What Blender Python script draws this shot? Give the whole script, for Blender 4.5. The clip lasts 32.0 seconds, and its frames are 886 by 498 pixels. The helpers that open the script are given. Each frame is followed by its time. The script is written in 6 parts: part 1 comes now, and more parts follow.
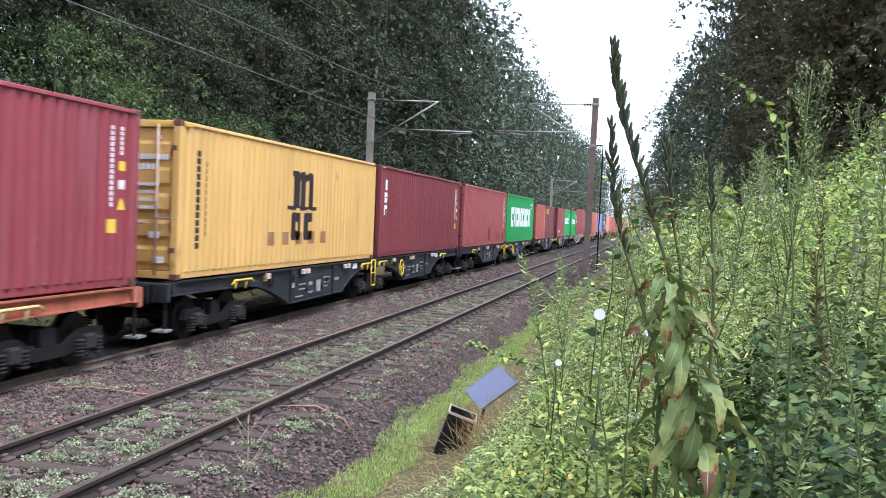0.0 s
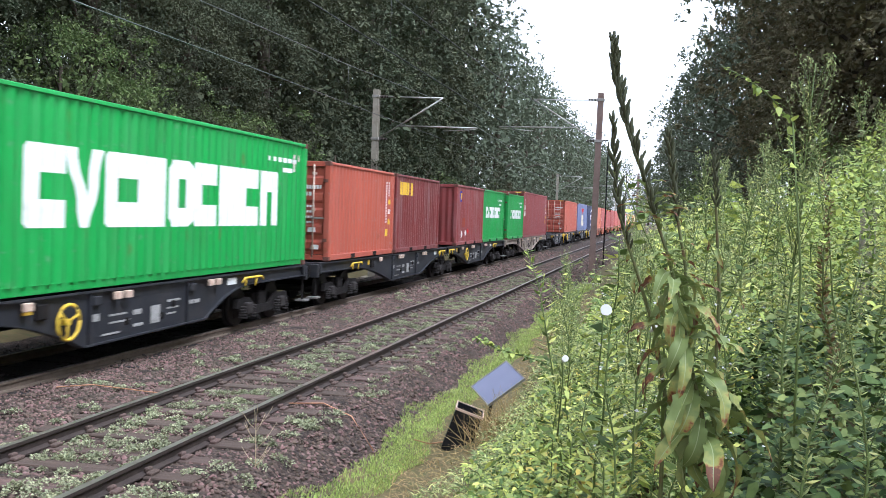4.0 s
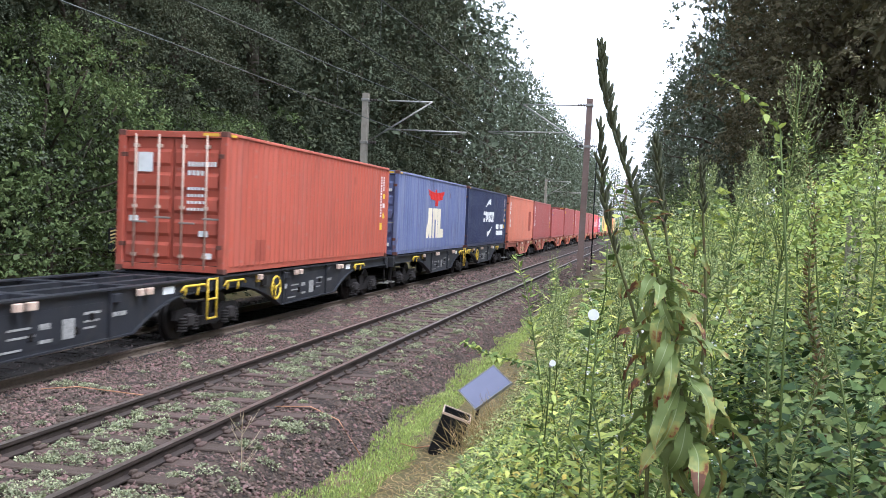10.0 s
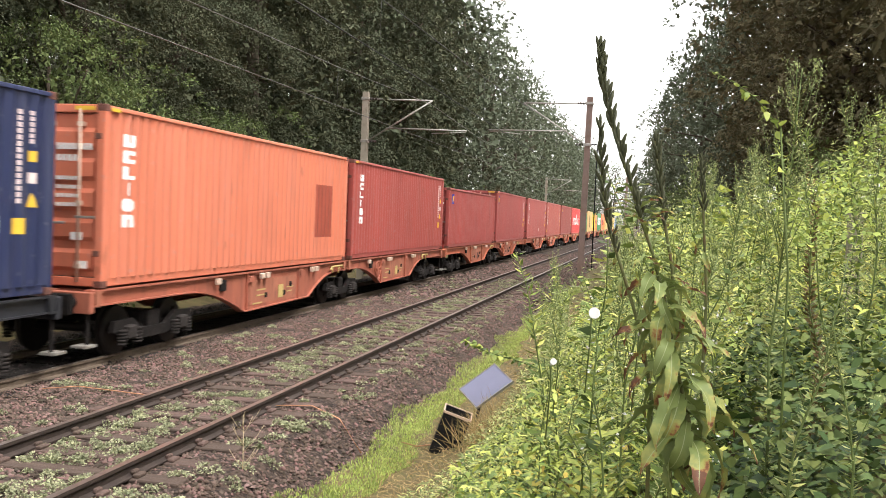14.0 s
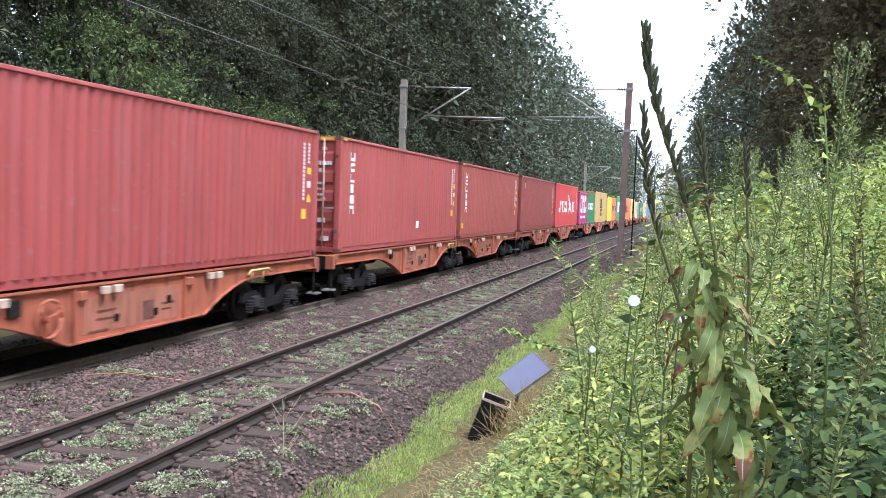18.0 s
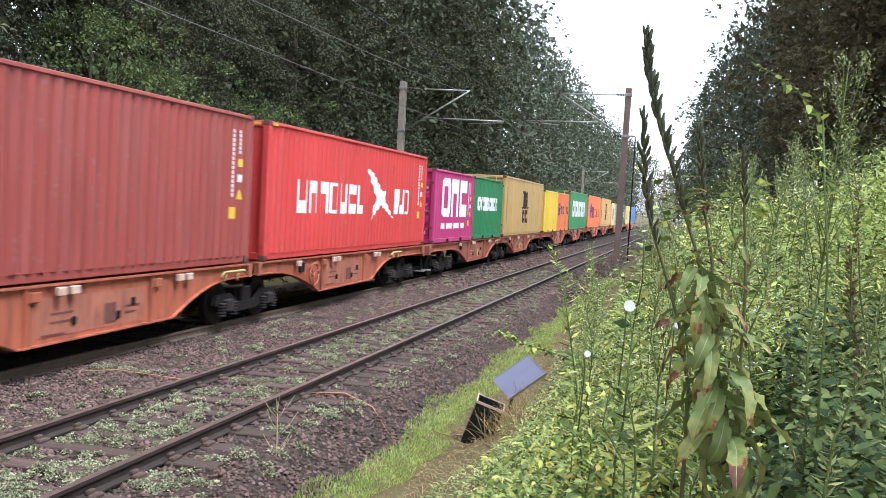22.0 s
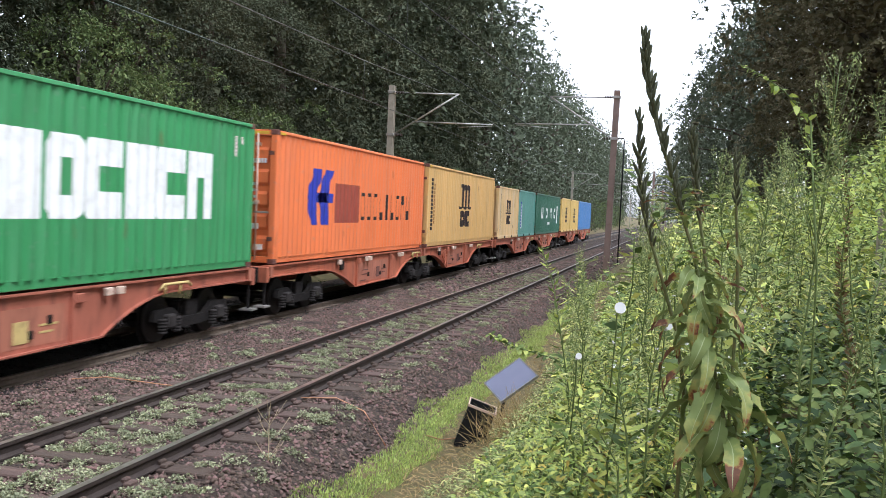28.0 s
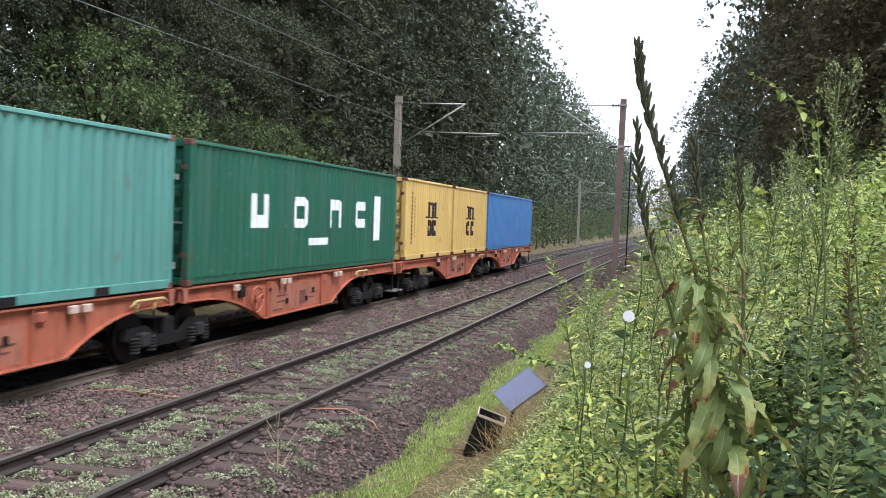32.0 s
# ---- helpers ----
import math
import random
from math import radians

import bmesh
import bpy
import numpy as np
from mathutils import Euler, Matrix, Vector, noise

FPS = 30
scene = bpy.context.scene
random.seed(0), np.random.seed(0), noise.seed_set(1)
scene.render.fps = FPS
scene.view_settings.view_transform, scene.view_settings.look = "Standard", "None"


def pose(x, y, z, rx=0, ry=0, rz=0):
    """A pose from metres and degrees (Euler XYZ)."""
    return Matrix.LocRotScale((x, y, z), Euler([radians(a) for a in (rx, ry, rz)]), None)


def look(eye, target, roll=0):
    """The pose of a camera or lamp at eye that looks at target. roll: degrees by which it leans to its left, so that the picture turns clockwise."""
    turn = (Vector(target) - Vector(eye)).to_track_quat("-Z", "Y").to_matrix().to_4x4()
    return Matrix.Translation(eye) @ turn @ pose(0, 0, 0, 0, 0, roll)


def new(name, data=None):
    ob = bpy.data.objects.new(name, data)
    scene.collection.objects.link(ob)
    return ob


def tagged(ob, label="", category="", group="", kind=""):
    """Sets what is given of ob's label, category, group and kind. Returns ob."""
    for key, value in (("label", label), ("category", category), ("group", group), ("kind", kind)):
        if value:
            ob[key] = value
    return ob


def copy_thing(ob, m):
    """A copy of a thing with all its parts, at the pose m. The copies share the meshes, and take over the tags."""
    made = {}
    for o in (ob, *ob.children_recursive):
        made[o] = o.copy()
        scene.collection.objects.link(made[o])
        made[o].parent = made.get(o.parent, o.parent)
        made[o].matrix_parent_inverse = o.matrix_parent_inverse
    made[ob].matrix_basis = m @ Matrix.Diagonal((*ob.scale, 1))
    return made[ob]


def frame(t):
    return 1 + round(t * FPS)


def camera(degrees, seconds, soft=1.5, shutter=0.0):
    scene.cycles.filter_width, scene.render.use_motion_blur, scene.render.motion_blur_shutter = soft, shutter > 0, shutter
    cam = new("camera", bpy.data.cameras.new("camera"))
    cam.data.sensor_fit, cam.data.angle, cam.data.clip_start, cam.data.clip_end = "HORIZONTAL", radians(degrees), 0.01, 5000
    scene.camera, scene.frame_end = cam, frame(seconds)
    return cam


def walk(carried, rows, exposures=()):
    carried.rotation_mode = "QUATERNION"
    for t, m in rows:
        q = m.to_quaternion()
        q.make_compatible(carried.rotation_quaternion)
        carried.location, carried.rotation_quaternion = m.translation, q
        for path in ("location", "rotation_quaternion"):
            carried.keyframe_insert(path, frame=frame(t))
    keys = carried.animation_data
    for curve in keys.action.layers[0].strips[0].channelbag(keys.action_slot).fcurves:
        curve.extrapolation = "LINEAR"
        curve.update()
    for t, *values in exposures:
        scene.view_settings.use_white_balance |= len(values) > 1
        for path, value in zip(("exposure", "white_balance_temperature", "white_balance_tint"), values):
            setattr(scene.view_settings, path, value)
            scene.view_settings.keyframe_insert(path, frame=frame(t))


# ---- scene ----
cam = camera(50.02, 32.0, soft=0.75, shutter=0.3)
EYE = (0.0, 0.0, 2.453)
# seconds, yaw, pitch, roll of the hand-held camera; the tracks run along +y
PATH = [
    (0, 12.59, -1.90, -2.31), (0.5, 12.68, -1.89, -2.04), (1, 12.75, -1.91, -1.89), (1.5, 12.73, -1.93, -1.87),
    (2, 12.63, -1.98, -1.92), (2.5, 12.47, -2.00, -2.07), (3, 12.62, -2.09, -2.02), (3.5, 12.94, -2.09, -1.90),
    (5.5, 12.78, -2.27, -1.87), (6, 12.56, -2.16, -1.92), (6.5, 12.50, -2.09, -1.96), (7, 12.68, -2.12, -1.86),
    (7.5, 12.58, -1.97, -2.04), (8, 12.30, -1.82, -2.19), (8.5, 12.14, -1.79, -2.29), (9, 12.29, -1.79, -2.27),
    (9.5, 12.36, -1.85, -2.36), (10, 12.24, -1.86, -2.34), (10.5, 12.39, -1.74, -2.34), (11, 12.63, -1.45, -2.10),
    (11.5, 12.48, -1.44, -2.05), (12, 12.25, -1.50, -2.05), (12.5, 12.04, -1.70, -2.05), (13, 12.14, -1.99, -1.95),
    (13.5, 12.20, -1.93, -2.12), (15.5, 12.65, -2.31, -2.10), (16, 13.11, -2.59, -2.16), (16.5, 13.19, -2.43, -2.13),
    (17, 13.43, -2.42, -2.03), (17.5, 14.04, -2.53, -2.01), (18, 14.58, -2.77, -1.97), (18.5, 15.05, -3.58, -1.95),
    (19, 16.28, -3.20, -2.10), (19.5, 16.01, -2.80, -2.37), (20, 15.21, -2.58, -2.32), (20.5, 14.40, -2.52, -2.54),
    (21, 13.99, -2.48, -2.66), (21.5, 14.12, -2.53, -2.74), (22, 14.42, -2.63, -2.92), (22.5, 15.39, -2.91, -2.67),
    (23, 15.38, -2.83, -2.47), (23.5, 14.89, -2.62, -2.42), (24, 14.13, -2.48, -2.64), (24.5, 13.87, -2.47, -2.64),
    (26.5, 14.00, -2.55, -2.61), (27, 13.94, -2.37, -2.56), (27.5, 13.82, -2.38, -2.47), (28, 13.82, -2.38, -2.40),
    (28.5, 14.11, -2.24, -2.44), (29, 14.56, -2.04, -1.89), (29.5, 14.79, -1.77, -1.56), (30, 14.62, -1.68, -1.74),
    (30.5, 14.51, -1.73, -1.79), (31, 14.48, -1.85, -1.77), (31.5, 14.31, -1.92, -1.85), (32, 14.26, -1.81, -1.91),
]
# seconds, stops and kelvin that the camera set by itself
EXPOSURE = [(0, 1.34, 5300), (1, 1.36, 5250), (2, 1.33, 5650), (3, 1.34, 5500), (6, 1.3, 5700), (8, 1.34, 5500), (9, 1.32, 5350), (10, 1.34, 5550), (11, 1.34, 6100), (12, 1.17, 7000), (13, 1.5, 7000),
            (16, 1.46, 5600), (17, 1.44, 5350), (18, 1.46, 5450), (19, 1.5, 5250), (20, 1.44, 5300), (21, 1.4, 5750), (22, 1.32, 5700), (23, 1.06, 6000), (24, 1.17, 6150), (27, 0.98, 5250),
            (28, 1.08, 5800), (29, 1.04, 5600), (31, 1.08, 4950), (32, 1.12, 5700)]
walk(cam, [(t, pose(*EYE, 90 + p, r, a)) for t, a, p, r in PATH], exposures=[(t, e, k, 12) for t, e, k in EXPOSURE])

# ---- light: a bright overcast sky ----
world = bpy.data.worlds.new("overcast_sky")
scene.world = world
world.use_nodes = True
wn, wl = world.node_tree.nodes, world.node_tree.links
sky = wn.new("ShaderNodeTexSky")
sky.sky_type, sky.sun_disc = "NISHITA", False
sky.sun_elevation, sky.sun_rotation = radians(60), radians(119)
sky.air_density, sky.dust_density = 1.0, 1.5
grey = wn.new("ShaderNodeHueSaturation")
grey.inputs["Saturation"].default_value = 0.12
wl.new(sky.outputs[0], grey.inputs["Color"])
wl.new(grey.outputs[0], wn["Background"].inputs[0])
wn["Background"].inputs[1].default_value = 0.185
sun = new("sun", bpy.data.lights.new("sun", "SUN"))
sun.data.energy, sun.data.angle, sun.data.color = 1.5, radians(24), (1.0, 0.98, 0.95)
sun.matrix_basis = look((0, 0, 60), (-34, 6, 0))


# ---- materials ----
def srgb(r, g, b):
    return tuple((c / 255 / 12.92 if c < 11 else ((c / 255 + 0.055) / 1.055) ** 2.4) for c in (r, g, b))


def material(name, col, rough=0.7, var=0.25, scale=3.0, bump=0.15, fine=60.0, metal=0.0, stain=None, amount=0.4,
             stretch=(1, 1, 1), piece=0.0, island=0.0, translucent=0.0, spec=0.4, specks=None, streaks=()):
    """Colour with broad and fine variation, an optional stain colour, relief, and chance per piece or per island."""
    m = bpy.data.materials.new(name)
    m.use_nodes = True
    n, l = m.node_tree.nodes, m.node_tree.links
    bsdf = n["Principled BSDF"]
    bsdf.inputs["Roughness"].default_value = rough
    bsdf.inputs["Metallic"].default_value = metal
    bsdf.inputs["Specular IOR Level"].default_value = spec
    co = n.new("ShaderNodeTexCoord")
    mp = n.new("ShaderNodeMapping")
    mp.inputs["Scale"].default_value = stretch
    l.new(co.outputs["Object"], mp.inputs[0])

    def tex(sc, detail=4.0):
        t = n.new("ShaderNodeTexNoise")
        t.inputs["Scale"].default_value, t.inputs["Detail"].default_value = sc, detail
        l.new(mp.outputs[0], t.inputs["Vector"])
        return t.outputs["Fac"]

    def mix(a, b, f, mode="MIX"):
        x = n.new("ShaderNodeMix")
        x.data_type, x.blend_type = "RGBA", mode
        for s, v in ((x.inputs["Factor"], f), (x.inputs[6], a), (x.inputs[7], b)):
            if hasattr(v, "node"):
                l.new(v, s)
            else:
                s.default_value = v if s.type == "VALUE" else (*v[:3], 1)
        return x.outputs[2]

    def ramp(f, lo, hi):
        r = n.new("ShaderNodeMapRange")
        r.inputs[1].default_value, r.inputs[2].default_value = lo, hi
        l.new(f, r.inputs[0])
        return r.outputs[0]

    dark, light = [c * (1 - var) for c in col], [min(1, c * (1 + var)) for c in col]
    c = mix(dark, light, ramp(tex(scale), 0.3, 0.7))
    c = mix(c, [x * (1 - 0.5 * var) for x in col], ramp(tex(fine, 2.0), 0.45, 0.75))
    if stain:
        k = n.new("ShaderNodeMath")
        k.operation = "MULTIPLY"
        k.inputs[1].default_value = amount
        l.new(ramp(tex(scale * 2.7, 8.0), 0.5, 0.72), k.inputs[0])
        c = mix(c, stain, k.outputs[0])
    if specks:
        k = n.new("ShaderNodeMath")
        k.operation = "MULTIPLY"
        k.inputs[1].default_value = 0.55
        f = n.new("ShaderNodeTexNoise")
        f.inputs["Scale"].default_value, f.inputs["Detail"].default_value = 7.0, 6.0
        l.new(co.outputs["Object"], f.inputs["Vector"])
        l.new(ramp(f.outputs["Fac"], 0.64, 0.7), k.inputs[0])
        c = mix(c, specks, k.outputs[0])
    for tone, sc, lo, hi, much in streaks:
        # runs down the sheet
        mp2, f, k = n.new("ShaderNodeMapping"), n.new("ShaderNodeTexNoise"), n.new("ShaderNodeMath")
        mp2.inputs["Scale"].default_value = sc
        l.new(co.outputs["Object"], mp2.inputs[0])
        l.new(mp2.outputs[0], f.inputs["Vector"])
        f.inputs["Scale"].default_value, f.inputs["Detail"].default_value = 1.0, 5.0
        k.operation = "MULTIPLY"
        k.inputs[1].default_value = much
        l.new(ramp(f.outputs["Fac"], lo, hi), k.inputs[0])
        c = mix(c, tone, k.outputs[0])
    for much, node, out in ((piece, "ShaderNodeObjectInfo", "Random"), (island, "ShaderNodeNewGeometry", "Random Per Island")):
        if much:
            o = n.new(node)
            h = n.new("ShaderNodeHueSaturation")
            v = n.new("ShaderNodeMapRange")
            v.inputs[3].default_value, v.inputs[4].default_value = 1 - much, 1 + much
            l.new(o.outputs[out], v.inputs[0])
            l.new(v.outputs[0], h.inputs["Value"])
            v2 = n.new("ShaderNodeMapRange")
            v2.inputs[3].default_value, v2.inputs[4].default_value = 0.5 + 0.06 * much, 0.5 - 0.06 * much
            l.new(o.outputs[out], v2.inputs[0])
            l.new(v2.outputs[0], h.inputs["Hue"])
            l.new(c, h.inputs["Color"])
            c = h.outputs[0]
    l.new(c, bsdf.inputs["Base Color"])
    if bump:
        b = n.new("ShaderNodeBump")
        b.inputs["Strength"].default_value, b.inputs["Distance"].default_value = bump, 0.02
        l.new(tex(fine, 3.0), b.inputs["Height"])
        l.new(b.outputs[0], bsdf.inputs["Normal"])
    if translucent:
        tr = n.new("ShaderNodeBsdfTranslucent")
        ms = n.new("ShaderNodeMixShader")
        ms.inputs[0].default_value = translucent
        l.new(c, tr.inputs[0])
        l.new(bsdf.outputs[0], ms.inputs[1])
        l.new(tr.outputs[0], ms.inputs[2])
        l.new(ms.outputs[0], n["Material Output"].inputs[0])
    return m


def leaf(name, r, g, b, island=0.45, translucent=0.25, var=0.2, scale=0.5, spec=0.3, **kw):
    return material(name, srgb(r, g, b), rough=0.5, var=var, scale=scale, bump=0, island=island, translucent=translucent, spec=spec, **kw)


PAINT = {}


def paint(r, g, b, dirt=0.35):
    key = (r, g, b, dirt)
    if key not in PAINT:
        grey = 0.3 * r + 0.55 * g + 0.15 * b      # greyed a little: haze put into the paint colour
        r, g, b = (c + 0.14 * (grey - c) + 2 for c in (r, g, b))
        PAINT[key] = material("container_paint", srgb(r, g, b), rough=0.45, var=0.1, scale=0.6, bump=0.05, fine=25,
                              stain=tuple(0.5 * c + d for c, d in zip(srgb(r, g, b), (0.03, 0.02, 0.015))), amount=dirt,
                              stretch=(2, 2, 0.35), specks=tuple(0.55 * c + 0.13 for c in srgb(r, g, b)),
                              streaks=((tuple(0.55 * c + 0.25 for c in srgb(r, g, b)), (1, 4.2, 0.3), 0.46, 0.7, 0.12 + 1.6 * max(0, dirt - 0.35)),
                                       (tuple(0.35 * c for c in srgb(r, g, b)), (1, 9, 0.35), 0.6, 0.75, 0.2 + 0.4 * dirt),
                                       (srgb(112, 66, 44), (1.5, 3.2, 1.1), 0.66, 0.72, 0.15 + 0.75 * dirt)))
    return PAINT[key]


M_BALLAST = material("ballast_stone", srgb(101, 83, 74), 0.9, 0.3, 1.5, 0.3, 50, island=0.6, stain=srgb(116, 104, 96), amount=0.5)
M_BED = material("ballast_bed", srgb(66, 54, 47), 0.95, 0.35, 3.0, 0.0, 28, stain=srgb(46, 39, 36), amount=0.6)
M_SOIL = material("bank_soil", srgb(102, 90, 60), 0.95, 0.35, 2.0, 0.6, 20, stain=srgb(70, 85, 40), amount=0.7)
# shade under the train, put into darker stone, bed and sleeper colours
M_SHADE_STONE = material("train_shade_stone", srgb(50, 44, 41), 0.8, 0.3, 1.5, 0.3, 50, island=0.6)
M_TRAIN_SHADE = material("train_shade_bed", srgb(36, 32, 30), 0.9, 0.3, 3.0, 0.3, 40)
M_RUST = material("rail_rust", srgb(60, 50, 45), 0.75, 0.25, 5.0, 0.2, 80, stain=srgb(50, 42, 40), amount=0.5)
M_RUST_FAR = material("dusty_rail_rust", srgb(104, 91, 79), 0.8, 0.2, 5.0, 0.2, 80, stain=srgb(84, 70, 58), amount=0.5)
M_STEEL = material("rail_steel", srgb(140, 128, 120), 0.4, 0.15, 3.0, 0.05, 80, metal=0.7, stain=srgb(95, 75, 66), amount=0.5)
M_SLEEPER = material("sleeper_timber", srgb(92, 76, 68), 0.9, 0.3, 3.0, 0.5, 40, stretch=(0.3, 4, 4), piece=0.2, stain=srgb(60, 54, 50))
M_BLACK = material("wagon_dark_paint", srgb(42, 43, 48), 0.55, 0.2, 1.2, 0.1, 40, stain=srgb(80, 74, 68), amount=0.3)
M_ORANGE = material("wagon_orange_paint", srgb(172, 98, 72), 0.65, 0.2, 1.0, 0.1, 30, stain=srgb(98, 60, 50), amount=0.7, stretch=(2, 2, 0.5))
M_BROWN = material("wagon_brown_paint", srgb(164, 96, 76), 0.7, 0.2, 1.0, 0.1, 30, stain=srgb(90, 58, 50), amount=0.6, stretch=(2, 2, 0.5))
M_CASTING = material("worn_casting", srgb(112, 72, 62), 0.8, 0.25, 4.0, 0.2, 40, stain=srgb(64, 46, 40), amount=0.6)
M_BELLY = material("faded_wagon_paint", srgb(168, 106, 84), 0.75, 0.2, 1.5, 0.1, 30, stain=srgb(110, 70, 58), amount=0.7, stretch=(2, 2, 0.5))
M_WHITE_W = material("wagon_pale_paint", srgb(154, 142, 130), 0.7, 0.2, 1.0, 0.1, 30, stain=srgb(112, 84, 68), amount=0.8, stretch=(2, 2, 0.5))
M_BOGIE = material("bogie_grime", srgb(30, 27, 26), 0.9, 0.3, 4.0, 0.3, 50, stain=srgb(58, 48, 42), amount=0.4, spec=0.2)
M_SPRING = material("dusty_spring_steel", srgb(42, 37, 35), 0.85, 0.25, 8.0, 0.2, 50, stain=srgb(46, 40, 36), amount=0.5)
M_WHEEL = material("wheel_steel", srgb(40, 36, 34), 0.6, 0.2, 5.0, 0.1, 60, metal=0.4)
M_YELLOW = material("yellow_paint", srgb(225, 190, 60), 0.5, 0.12, 4.0, 0.05, stain=srgb(120, 95, 40), amount=0.4)
M_TAN = material("faded_yellow_paint", srgb(196, 172, 112), 0.6, 0.15, 4.0, 0.05, stain=srgb(120, 95, 60), amount=0.5)
M_LAMPW = material("white_plate", srgb(205, 180, 162), 0.5, 0.08, 5.0, 0.0, stain=srgb(190, 130, 100), amount=0.4)
M_WHITE = material("white_marking", srgb(235, 235, 232), 0.6, 0.06, 2.0, 0.0, stain=srgb(190, 185, 178), amount=0.4)
M_TEXT = material("worn_lettering", srgb(158, 156, 152), 0.7, 0.2, 12.0, 0.0, stain=srgb(80, 78, 78), amount=0.7)
M_INK = material("dark_marking", srgb(48, 36, 36), 0.6, 0.1, 2.0, 0.0)
M_NAVY = material("blue_marking", srgb(50, 60, 160), 0.5, 0.1, 2.0, 0.0)
M_RED = material("red_marking", srgb(205, 50, 45), 0.5, 0.1, 2.0, 0.0)
M_GOLD = material("yellow_marking", srgb(222, 180, 62), 0.5, 0.1, 2.0, 0.0)
M_GALV = material("galvanised_steel", srgb(165, 162, 156), 0.5, 0.15, 2.0, 0.1, 40, metal=0.5, stain=srgb(120, 98, 80), amount=0.5)
M_MAST = material("mast_concrete", srgb(160, 152, 138), 0.85, 0.18, 1.5, 0.2, 40, stain=srgb(110, 100, 85), amount=0.4)
M_MAST_RUST = material("mast_rusty_steel", srgb(134, 114, 106), 0.8, 0.18, 1.5, 0.2, 40, stain=srgb(112, 84, 72), amount=0.5)
M_WIRE = material("overhead_wire", srgb(92, 94, 92), 0.5, 0.1, 2.0, 0.0, metal=0.3)
# darker wire colour for the near track
M_WIRE_DARK = material("dark_wire", srgb(52, 54, 54), 0.7, 0.1, 2.0, 0.0)
M_BARK = material("tree_bark", srgb(74, 64, 54), 0.95, 0.3, 2.0, 0.6, 12, stretch=(1, 1, 0.3), stain=srgb(60, 72, 48), amount=0.5)
M_LEAF_DARK = leaf("oak_leaves", 84, 88, 68, 0.15, 0.15, 0.45, 0.25, 0.04)
M_LEAF_MID = leaf("ash_leaves", 89, 96, 77, 0.15, 0.15, 0.45, 0.25, 0.04)
M_LEAF_OLIVE = leaf("sycamore_leaves", 118, 112, 86, 0.18, 0.15, 0.45, 0.25, 0.04)
# haze of the distance is put into this greyer leaf colour
M_LEAF_HAZE = leaf("haze_tinted_leaves", 92, 100, 82, 0.1, 0.2, 0.3, 0.25, 0.04)
M_LEAF_PALE = leaf("shrub_leaves", 100, 114, 72, 0.25, 0.25, 0.35, 0.5, 0.08)
M_NETTLE = leaf("undergrowth_leaves", 158, 176, 92, 0.75, 0.15, 0.35, 1.5)
M_IVY = leaf("low_leaves", 154, 174, 100, 0.75, 0.12, 0.35, 1.5)
M_GRASS = leaf("verge_grass", 178, 196, 112, 0.3, 0.35, 0.25, 2.0)
M_DRY = leaf("dry_grass", 178, 156, 108, 0.3)
M_WEED = leaf("track_weeds", 156, 160, 128, 0.35, 0.1, 0.4, 2.5, 0.02)
M_BRAMBLE = leaf("bramble_leaves", 92, 112, 62, 0.75, 0.05, spec=0.2)
M_YELLOWING = leaf("yellowing_leaves", 218, 204, 104, 0.35, 0.3)
M_LIME = leaf("lime_leaves", 164, 182, 92, 0.35, 0.3, 0.3, 2.0)
M_BUD = leaf("pale_buds", 158, 170, 112, 0.25, 0.2)
M_STRAW = material("bleached_stalk", srgb(190, 172, 140), 0.8, 0.15, 8.0, 0.1)
M_POD_STEM = material("reddish_stem", srgb(98, 104, 60), 0.6, 0.25, 8.0, 0.1, stain=srgb(120, 70, 56), amount=0.4)
M_SEEDHEAD = leaf("dock_seeds", 116, 98, 62, 0.4, 0.1)
M_STEM = material("green_stem", srgb(104, 120, 66), 0.6, 0.2, 8.0, 0.1)
M_POD = leaf("seed_pods", 84, 86, 60, 0.4, 0.1)
M_DOCK = leaf("long_leaves", 142, 156, 92, 0.3, 0.2)
M_RIB = leaf("pale_midrib", 176, 186, 136, 0.1, 0.2)
M_FLEABANE = leaf("narrow_leaves", 164, 174, 112, 0.65, 0.15, 0.35, 1.5)



